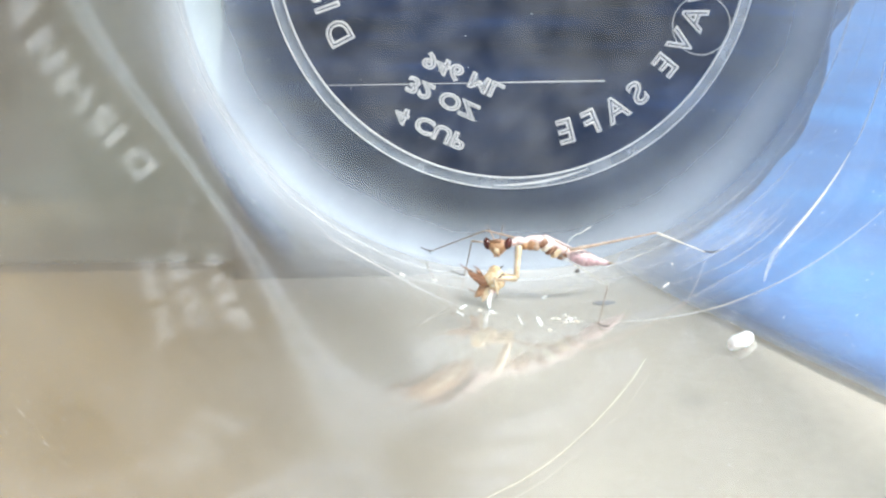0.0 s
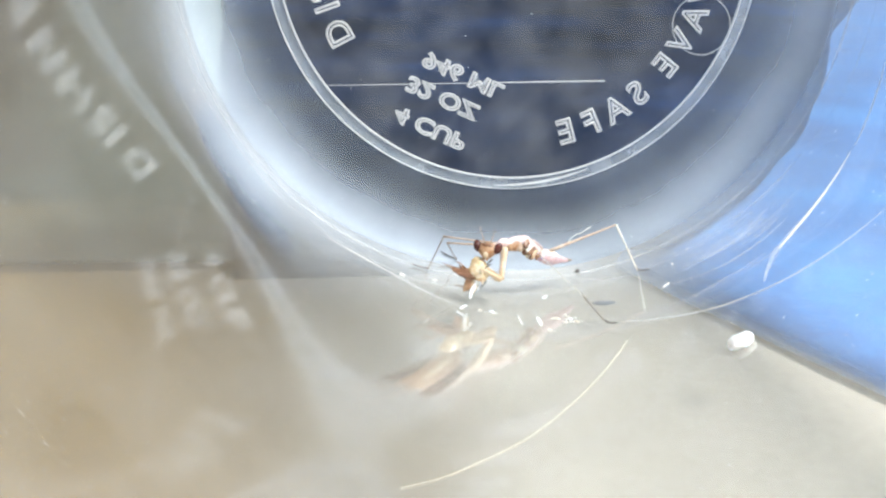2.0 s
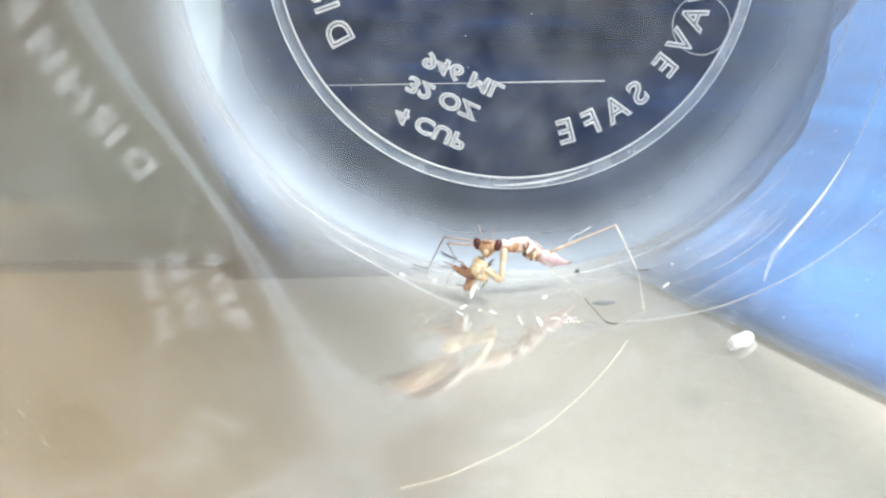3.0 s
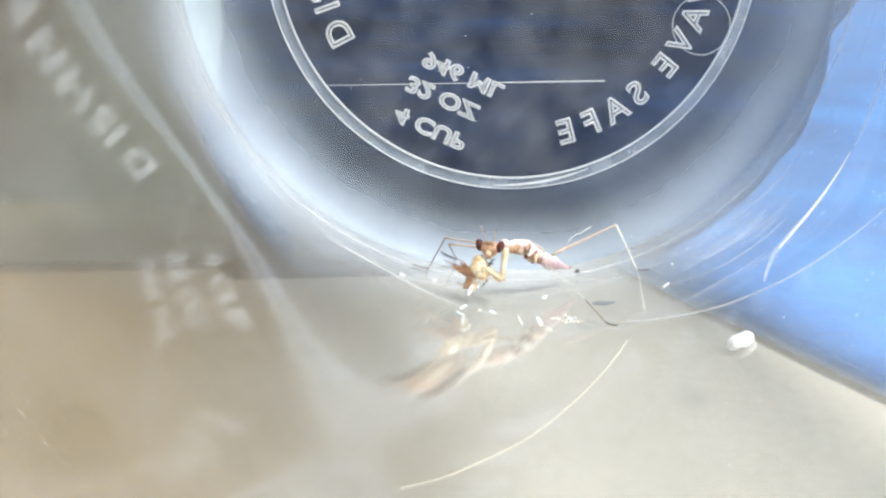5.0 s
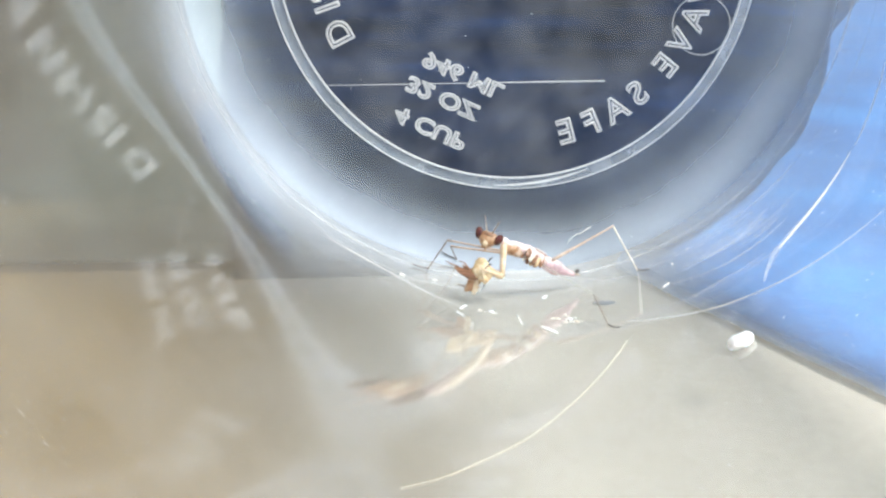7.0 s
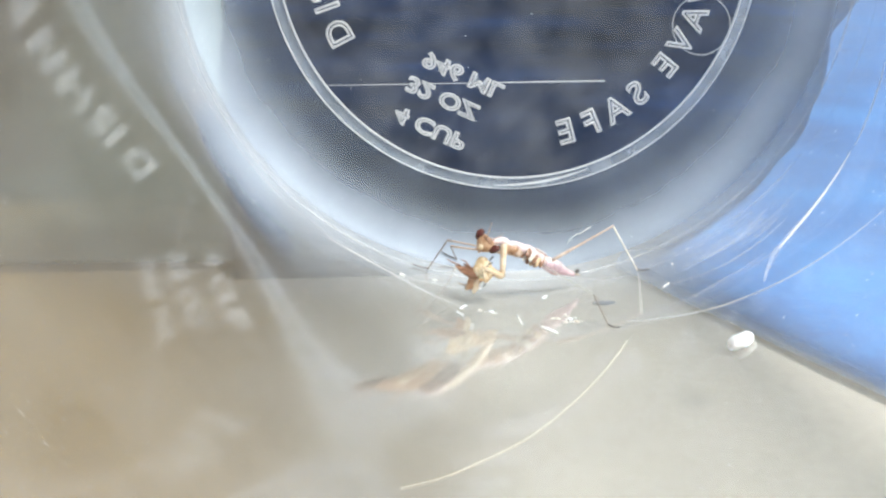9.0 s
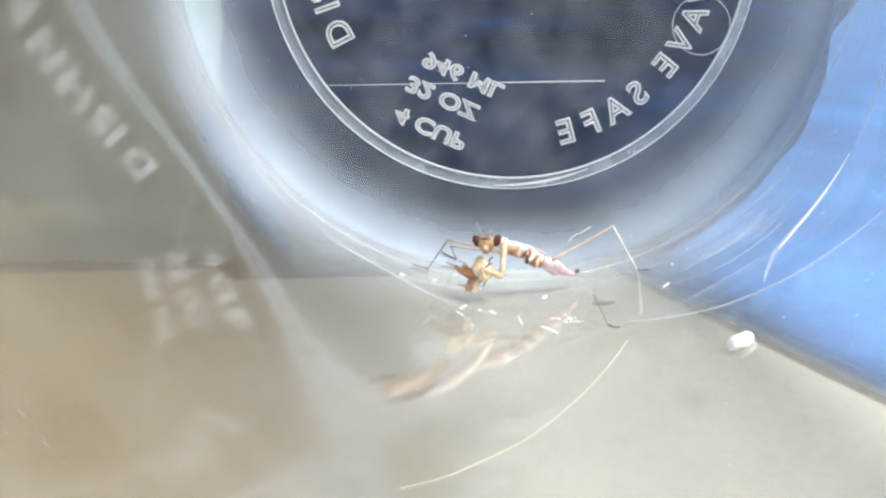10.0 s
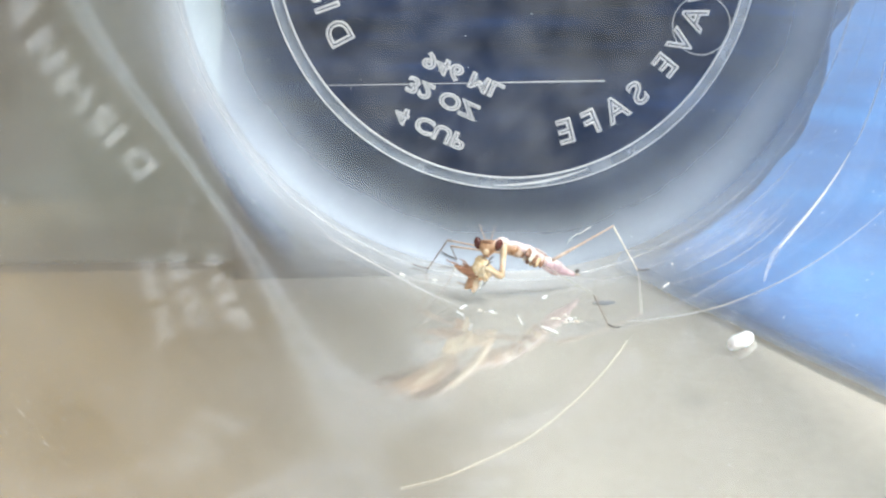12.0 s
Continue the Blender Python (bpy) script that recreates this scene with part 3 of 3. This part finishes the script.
        if k > 0.55:
            v.co.z = (0.55 + (k - 0.55) * 0.45) * 1.25 * MM
        v.co.y += 0.0001 * k
    bm.faces.ensure_lookup_table()
    head = p["head"] = part("head", rough_up(bm, 0.00004, 1500), MAT_FACE, mantis, "amber triangular head")
    for s in (-1, 1):
        bm = ball(bmesh.new(), mm(1.28 * s, -0.16, 0.36), (0.50 * MM, 0.60 * MM, 0.76 * MM), Matrix.Rotation(0.30 * s, 4, "Y"), 24, 18)
        part("eye", bm, MAT_EYE, head, "dark maroon bulging eye")
        pts = [mm(0.28 * s + 0.10 * s * i, -0.35 - 0.25 * i, 0.60 + 0.26 * i) for i in range(8)]
        part("antenna", tube(pts, [MM * (0.07 - 0.006 * i) for i in range(8)], 6), MAT_LEG, head)
        bm = ball(bmesh.new(), mm(0.24 * s, -0.46, -1.12), (0.15 * MM, 0.16 * MM, 0.24 * MM))
        part("jaw", bm, MAT_FACE, head)
    bm = ball(bmesh.new(), mm(0, -0.50, 0.52), (0.75 * MM, 0.3 * MM, 0.2 * MM))
    part("brow", bm, MAT_BROWN, head)
    bm = ball(bmesh.new(), mm(0, -0.48, -0.55), (0.42 * MM, 0.36 * MM, 0.5 * MM))
    part("face_plate", bm, MAT_PALE, head)
    p["neck"] = part("neck", bone(1.2, 0.38, 0.42), MAT_BACK, mantis)
    # grasping forelegs
    for who in ("near", "far"):
        p[who + "_coxa"] = part("foreleg_coxa", bone(4.0, 0.38, 0.30), MAT_PALE, mantis, "straw-coloured upper foreleg")
        f = p[who + "_femur"] = part("foreleg_femur", bone(3.0, 0.34, 0.22, 1.25), MAT_PALE, mantis)
        for i in range(5):
            part("spine", tube([mm(0.5 + 0.45 * i, 0, -0.25), mm(0.65 + 0.45 * i, 0, -0.62)], [MM * 0.07, MM * 0.015], 5), MAT_LEG, f)
        tb = p[who + "_tibia"] = part("foreleg_tibia", bone(2.0, 0.20, 0.10), MAT_PALE, mantis)
        part("claw", tube([mm(1.9, 0, 0), mm(2.3, 0, -0.15), mm(2.5, 0, -0.5)], [MM * 0.11, MM * 0.07, MM * 0.015], 6), MAT_DARK, tb)
        part("forefoot", tube([mm(0.2, 0.1, 0.05), mm(0.0, 0.15, 0.6), mm(-0.3, 0.15, 1.0), mm(-0.35, 0.1, 1.35)],
                              [MM * 0.09, MM * 0.08, MM * 0.1, MM * 0.05], 6), MAT_DARK, tb, "dark foreleg foot")
    # four walking legs
    for name, (off, a, b, side, feet, toe) in LEGS.items():
        p[name + "_femur"] = part("walking_femur", bone(a, 0.12 if name in ("near_front", "far_front") else 0.2, 0.10), MAT_GHOST if name == "near_front" else MAT_LEG, mantis)
        p[name + "_tibia"] = part("walking_tibia", bone(b, 0.12 if name == "near_rear" else 0.085, 0.065), MAT_LIMB if name == "near_rear" else MAT_SHANK, mantis)
        pts = [mm(2.3 * i / 6, 0, (0.16, 0.04, 0.0, 0.02, 0.02, 0.10, 0.24)[i]) for i in range(7)]
        p[name + "_tarsus"] = part("walking_foot", tube(pts, [MM * r for r in (0.08, 0.09, 0.07, 0.09, 0.07, 0.08, 0.03)], 7), MAT_DARK, mantis, "thin dark foot")
    return mantis, p


def build_prey():
    """A half-eaten small fly: soft cream body, brown husk and bent legs."""
    prey = tagged(new("caught_fly"), "half-eaten fly with cream flesh and brown husk, held by the mantis", "insect")
    bm = bmesh.new()
    for c, r in (((0.25, -0.1, 0.15), (1.2, 1.0, 1.15)), ((0.2, 0, 0.95), (0.75, 0.6, 0.75)), ((0.95, -0.25, -0.35), (0.7, 0.7, 0.7)), ((0.2, -0.4, -0.8), (0.8, 0.6, 0.6)), ((-0.5, 0.1, -0.4), (0.8, 0.8, 0.7))):
        ball(bm, mm(*c), tuple(v * MM for v in r), None, 20, 14)
    part("soft_body", rough_up(rough_up(bm, 0.0005, 520), 0.00012, 2200), MAT_PREY, prey, "glistening cream body")
    # torn husk: three ragged brown strips that spread from the body
    for k, (end, width) in enumerate((((-3.0, 0.1, 1.05), 0.42), ((-2.5, -0.3, 0.45), 0.40), ((-1.9, 0.3, 1.2), 0.34))):
        pts = [mm(*[a * (1 - f) + b * f for a, b in zip((-0.2, 0, -0.35), end)]) + mm(0, 0, -0.18 * math.sin(math.pi * f)) for f in (0, 0.25, 0.5, 0.75, 1)]
        bm = tube(pts, [MM * width * r for r in (1.5, 1.5, 1.2, 0.8, 0.12)], 12)
        part("husk", rough_up(rough_up(bm, 0.00022, 800, k), 0.0001, 2300, k), MAT_BROWN, prey, "torn brown husk")
    # straw-coloured wing scraps hanging below
    for k, (end, width) in enumerate((((-2.0, -0.1, -2.0), 0.5), ((-1.2, 0.1, -2.5), 0.45), ((-0.3, -0.3, -2.2), 0.3))):
        pts = [mm(*[a * (1 - f) + b * f for a, b in zip((-0.2, 0, -0.5), end)]) for f in (0, 0.25, 0.5, 0.75, 1)]
        bm = tube(pts, [MM * width * r for r in (1.3, 1.4, 1.3, 1.0, 0.2)], 12)
        for v in bm.verts:
            v.co.y *= 0.5
        part("wing_scrap", rough_up(rough_up(bm, 0.0002, 900, k + 5), 0.0001, 2300, k), (MAT_FACE, MAT_PALE, MAT_FLAKE)[k], prey, "straw-coloured wing scrap")
    for k, pts in enumerate(([(-2.4, 0, 1.0), (-3.2, 0.1, 1.4), (-3.9, 0.1, 1.9)], [(-1.2, -0.3, 0.6), (-1.7, -0.4, 1.4), (-2.3, -0.4, 1.7)],
                             [(-1.0, 0.3, -1.4), (-2.0, 0.4, -1.5), (-2.9, 0.4, -1.1)])):
        part("leg", tube([mm(*q) for q in pts], [MM * 0.10, MM * 0.08, MM * 0.04], 6), MAT_BROWN, prey)
    bm = tube([mm(2.6 * f, 0.12 * math.sin(5 * f), 0.1 * math.sin(7 * f)) for f in (0, 0.15, 0.35, 0.55, 0.75, 0.9, 1)], [MM * r for r in (0.16, 0.26, 0.30, 0.22, 0.27, 0.2, 0.06)], 10)
    shred = part("wet_shred", rough_up(bm, 0.00008, 1800, 2), MAT_FLAKE, prey, "glistening white shred hanging from the body")
    return prey, shred


SHRED = [(0, -0.12, 0.0, -1.0), (0.3, -0.35, 0.0, -0.95), (0.6, -0.15, 0.0, -1.0), (0.9, -0.6, 0.0, -0.8), (3.0, -0.55, 0.0, -0.85), (4.8, -0.5, -0.3, -0.7),
         (5.2, -0.5, 0.5, -0.5), (5.5, -0.3, 0.95, -0.1), (12, -0.3, 0.95, -0.1)]


def motions():
    """Every keyed row of the mantis, its parts and its catch."""
    rows = {k: [] for k in PARTS}
    body, fly, hang = [], [], []
    for t in KEY_TIMES:
        neck, waist, hip, tip = chain(t)
        shift = Matrix.Translation(metres((waist.x, 0, waist.z)))
        body.append((t, STAND @ shift))
        back = shift.inverted()
        hx, hz = at(HEAD, t)
        lean = at(HEAD_LEAN, t)[0]
        px, pz = at(PREY, t)
        catch = Vector((px, -1.6, pz))
        hang.append((t, aimed(metres((-0.1, -0.3, -0.9)), metres(Vector((-0.1, -0.3, -0.9)) + Vector(at(SHRED, t))), Vector((1, 0.3, 0)))))
        fly.append((t, STAND @ Matrix.Translation(metres(catch)) @ pose(0, 0, 0, 0, at(PREY_LEAN, t)[0], 0)))
        head = Vector((hx, -1.9, hz))
        put = lambda name, m: rows[name].append((t, back @ m))
        put("prothorax", aimed(metres(neck), metres(waist)))
        put("midbody", aimed(metres(waist), metres(hip)))
        put("abdomen", aimed(metres(hip), metres(tip)))
        put("head", Matrix.Translation(metres(head)) @ pose(0, 0, 0, -8, lean, -14))
        put("neck", aimed(metres(neck + Vector((0.3, 0, 0))), metres(head + Vector((0.2, 0.4, 0.2)))))
        for who, y in (("near", -1.1), ("far", 0.7)):
            s = neck + Vector((0.7, 0.5 * y, -0.4))
            goal = Vector((0.5 * (neck.x + 0.3) + 0.5 * (px + 2.6), y - 0.8, pz - 2.4 - 0.2 * y))
            e = s + (goal - s).normalized() * 4.0
            g = Vector((px + 0.9, -1.6 + 0.9 * y, pz + 0.5 + 0.3 * y))
            w = e + (g - e).normalized() * 3.0
            put(who + "_coxa", aimed(metres(s), metres(e), Vector((1, 0, 0.2))))
            put(who + "_femur", aimed(metres(e), metres(w), Vector((1, 0, 1))))
            put(who + "_tibia", aimed(metres(w), metres(Vector((px + 1.2 + 0.3 * y, -2.2, pz - 2.6))), Vector((1, -0.3, 0.4))))
        for name, (off, a, b, side, feet, toe) in LEGS.items():
            h = waist + off
            f = Vector(at(feet, t))
            k = bend(h, f, a, b, Vector(at(side, t)))
            ankle = k + (f - k).normalized() * b
            put(name + "_femur", aimed(metres(h), metres(k)))
            put(name + "_tibia", aimed(metres(k), metres(ankle), Vector((1, 0.2, 0.1))))
            put(name + "_tarsus", aimed(metres(ankle), metres(ankle + toe)))
    walk(MANTIS, body)
    swung = TUB @ pose(0, 0, 0.009)
    walk(LEG_LINE, [(0, swung), (0.2, swung), (0.4, TUB), (12, TUB)])
    # one wet scrap is knocked over and slides a little
    lay, tipped = SCRAP.matrix_world.copy(), on_wall(0.0287, -89.6) @ pose(0, 0, 0, 0, 0, 28)
    walk(SCRAP, [(0, lay), (6.0, lay), (6.2, tipped), (12, tipped)])
    walk(FLY, fly)
    walk(HANGING, hang)
    for name, r in rows.items():
        walk(PARTS[name], r)


# ---- small things on the tub wall ----
def on_wall(s, angle, lift=0.0):
    """A pose on the inside of the wall, s from the base, z out of the wall, y towards the mouth."""
    a = radians(angle)
    spot = lambda u, v: Vector((math.cos(v), math.sin(v), 0)) * wall_radius(u) * squareness(u, v) + Vector((0, 0, u))
    y = (spot(s + 0.0002, a) - spot(s - 0.0002, a)).normalized()
    z = (spot(s, a + 0.01) - spot(s, a - 0.01)).cross(y).normalized()
    z = -z if z.dot(spot(s, a)) > 0 else z
    r = wall_radius(s) * squareness(s, a) - lift
    m = Matrix((y.cross(z), y, z)).transposed().to_4x4()
    m.translation = Vector((r * math.cos(a), r * math.sin(a), s))
    return TUB @ m


def wall_line(points, lift=0.00005):
    """Places in the tub's own space along (mm from the base, degrees) pairs on the wall, smoothed."""
    pts = []
    for i in range(len(points) - 1):
        p0, p1, p2, p3 = (points[max(0, min(len(points) - 1, i + k))] for k in (-1, 0, 1, 2))
        for j in range(6):
            f = j / 6
            s, a = [0.5 * (2 * p1[n] + (p2[n] - p0[n]) * f + (2 * p0[n] - 5 * p1[n] + 4 * p2[n] - p3[n]) * f * f
                           + (3 * p1[n] - p0[n] - 3 * p2[n] + p3[n]) * f ** 3) for n in (0, 1)]
            r = wall_radius(s * MM) * squareness(s * MM, radians(a)) - lift
            pts.append(Vector((r * math.cos(radians(a)), r * math.sin(radians(a)), s * MM)))
    return pts


def build_wall_marks(tub):
    """Moulding lines, scratches and a built-in highlight streak in the side wall."""
    # the first two lines put a specular highlight into pale tubes
    for points, width, material in (([(26.2, -35.2), (29.3, -43.6), (31.7, -50.0), (33.9, -54.8), (36.9, -57.8), (40.2, -60.2)], 0.34, MAT_HAZE),
                          ([(26.2, -35.2), (29.3, -43.6), (31.7, -50.0), (33.9, -54.8)], 0.13, MAT_CORE),
                          ([(44.5, -41.6), (44.4, -48.1), (43.2, -57.1), (40.2, -65.1), (37.7, -69.4), (34.2, -74.4), (30.5, -79.3)], 0.085, MAT_GLINT),
                          ([(16.1, -124.7), (15.5, -118.4), (16.8, -112.4), (19.5, -106.8), (22.0, -101.6)], 0.05, MAT_LETTER),
                          ([(23.9, -69.9), (27.0, -63.2), (27.8, -56.4), (26.7, -48.3)], 0.05, MAT_STREAK),
                          ([(21.4, -20.0), (24.0, -28.3), (26.3, -34.6)], 0.10, MAT_GLINT)):
        pts = wall_line(points)
        n = len(pts)
        part("wall_streak", tube(pts, [MM * width * (0.35 + 0.65 * math.sin(math.pi * (i + 0.5) / n)) for i in range(n)], 6), material, tub)


    # fine polishing streaks that follow the base
    rng = random.Random(12)
    for k in range(12):
        s, a, n = rng.uniform(13, 34), rng.uniform(-74, -50), rng.uniform(8, 20)
        pts = wall_line([(s, a), (s + rng.uniform(0, 1.5), a + n / 2), (s + rng.uniform(-1, 1), a + n)])
        part("wall_streak", tube(pts, [MM * 0.09 * (0.2 + math.sin(math.pi * (i + 0.5) / len(pts))) for i in range(len(pts))], 6), MAT_HAZE, tub)


def build_leg_line():
    # thin tube that stands in for a leg mirrored in the wall
    hair = tagged(part("leg_reflection", tube(wall_line([(37.2, -80.4), (41.9, -83.7), (47.0, -87.6), (53.6, -92.5), (59.9, -97.0), (65.4, -101.0),
                                                    (70.4, -104.7), (75.7, -108.2), (81.6, -112.3), (84.6, -114.4)], 0.0001),
                                         0.000035, 6), MAT_LEG_LINE), "fine pale line put on the plastic wall for a leg's reflection", "hair")
    hair.matrix_world = TUB
    return hair


def build_crumbs():
    """Glinting scraps of the meal on the wall."""
    rng = random.Random(5)
    slid = None

    def scrap(name, s, a, size, turn, material, label, category, lumps=1):
        bm = bmesh.new()
        for k in range(lumps):
            off = Vector((rng.uniform(-1, 1) * size[0] * 2, rng.uniform(-1, 1) * size[1] * 2, 0)) if k else Vector()
            q = 1.0 if not k else rng.uniform(0.25, 0.6)
            ball(bm, off + Vector((0, 0, size[2] * q * 0.9)), tuple(v * q for v in size), Matrix.Rotation(rng.uniform(0, 3), 4, "Z") if k else None, 12, 8)
        rough_up(bm, min(size) * 0.9, 1800, a)
        ob = tagged(part(name, bm, material), label, category, group="scraps on the tub wall")
        ob.matrix_world = on_wall(s * MM, a) @ pose(0, 0, 0, 0, 0, turn)
        return ob
    for s, a, w, n, turn in ((21.8, -101.6, 1.25, 0.16, 62), (24.6, -102.4, 0.9, 0.12, -52), (25.4, -90.5, 0.30, 2.2, 0), (16.3, -87.8, 0.8, 0.16, 52),
                             (24.7, -93.3, 0.10, 2.4, 4), (17.2, -66.4, 0.18, 0.3, 0), (23.9, -69.9, 0.8, 0.3, 40), (15.2, -111.2, 0.5, 0.16, 10), (13.0, -105.5, 0.5, 0.1, -10)):
        ob = scrap("wet_scrap", s, a, (w * 0.85 * MM, n * 0.8 * MM, 0.09 * MM), turn, MAT_FLAKE, "small glistening white scrap on the wall", "scrap")
        slid = ob if w == 0.30 else slid
    for s, a in ((25.0, -87.8), (24.3, -86.3), (25.7, -85.8), (26.9, -85.2), (28.7, -89.4), (22.2, -97.3), (22.1, -99.0), (26.7, -86.9)):
        scrap("straw_crumb", s, a, (0.16 * MM, 0.34 * MM, 0.10 * MM), rng.uniform(0, 90), rng.choice((MAT_LIMB, MAT_FLAKE, MAT_LIMB)), "tiny straw-coloured crumb on the wall", "crumb", 7)
    ob = scrap("dropping", 1.2, -76.2, (0.30 * MM, 0.26 * MM, 0.26 * MM), 0, MAT_DARK, "small round black dropping near the base", "dropping")
    ob.matrix_world = on_wall(0.0075, -80.2)
    ob["group"] = "droppings"
    # flat grey oval laid on the wall in place of a shadow
    scrap("shadow_oval", 22.5, -79.7, (1.75 * MM, 0.75 * MM, 0.05 * MM), -48, MAT_SHADOW_OVAL, "thin grey oval put on the wall as a shadow", "stain")["group"] = "stains"
    # pale streaks drawn in for the mantis's reflection in the wall
    for points, width in (([(23.0, -120.4), (22.2, -113.5), (23.1, -107.1)], 0.07), ([(38.3, -111.7), (29.7, -107.5), (21.7, -103.2)], 0.08),
                          ([(41.8, -99.1), (34.9, -94.2), (29.5, -90.4)], 0.09)):
        pts = wall_line(points, -0.65 * width * MM)
        n = len(pts)
        bm = tube(pts, [MM * width * (0.12 + math.sin(math.pi * (i + 0.5) / n) * (0.8 + 0.3 * math.sin(i * 1.7))) for i in range(n)], 8)
        smear = tagged(part("pale_streak", rough_up(bm, 0.00006, 900, width), MAT_STREAK), "pale streak standing in for the mantis's reflection in the plastic wall", "smear", group="smears on the tub wall")
        smear.matrix_world = TUB
    fibre = tagged(part("white_fibre", tube([(0, 0, 0), (0.0006, 0, 0.0008), (0.0013, 0, 0.0014), (0.0021, 0, 0.0016), (0.0028, 0, 0.0021), (0.0034, 0, 0.0024)],
                                            0.00006, 6), MAT_FLAKE), "thin curled white fibre on the base", "fibre")
    fibre.matrix_world = pose(0.0070, -0.0038, 0.0030, -4)
    return slid


def build_dust():
    """Bright dust motes on the inside of the wall and on the base ring."""
    rng = random.Random(21)
    verts, faces = [], []

    def mote(m, size):
        n = len(verts)
        verts.extend(m @ Vector((size * rng.uniform(0.6, 1.4) * math.cos(k * math.pi / 3), size * math.sin(k * math.pi / 3), 0.00003)) for k in range(6))
        verts.append(m @ Vector((0, 0, 0.00003 + size * 0.5)))
        faces.extend((n + k, n + (k + 1) % 6, n + 6) for k in range(6))
    for k in range(230):
        mote(on_wall(rng.uniform(0.010, 0.075), rng.gauss(-48, 13)), 0.00003 + 0.00007 * rng.random() ** 3)
    for k in range(60):
        mote(on_wall(rng.uniform(0.004, 0.050), rng.uniform(-160, -105)), 0.00003 + 0.00006 * rng.random() ** 3)
    for k in range(55):
        a, r = radians(rng.uniform(-175, -5)), rng.uniform(0.0, 0.0365)
        mote(TUB @ Matrix.Translation((r * math.cos(a), r * math.sin(a), 0.00145 if r < 0.031 else 0.00125)), 0.00003 + 0.00006 * rng.random() ** 3)
    me = bpy.data.meshes.new("dust_motes")
    me.from_pydata(verts, [], faces)
    me.materials.append(MAT_FLAKE)
    tagged(new("dust_motes", me), "tiny bright dust motes on the plastic", "dust", kind="stuff")


def build_glint():
    """A white blob on the wall, standing in for a bright glint."""
    bm = bmesh.new()
    ball(bm, (0, 0, 0.0004), (0.0015, 0.0015, 0.0007), None, 28, 18)
    blob = tagged(part("glint_blob", rough_up(rough_up(bm, 0.0002, 900), 0.00006, 3500), MAT_FLAKE), "small white blob standing in for a glint on the plastic wall", "cotton")
    blob.matrix_world = on_wall(0.0517, -68.9)


build_surroundings()
TUB_OB = build_tub()
build_lettering(TUB_OB)
build_wall_marks(TUB_OB)
SCRAP = build_crumbs()
build_dust()
build_glint()
LEG_LINE = build_leg_line()
MANTIS, PARTS = build_mantis()
FLY, HANGING = build_prey()
motions()
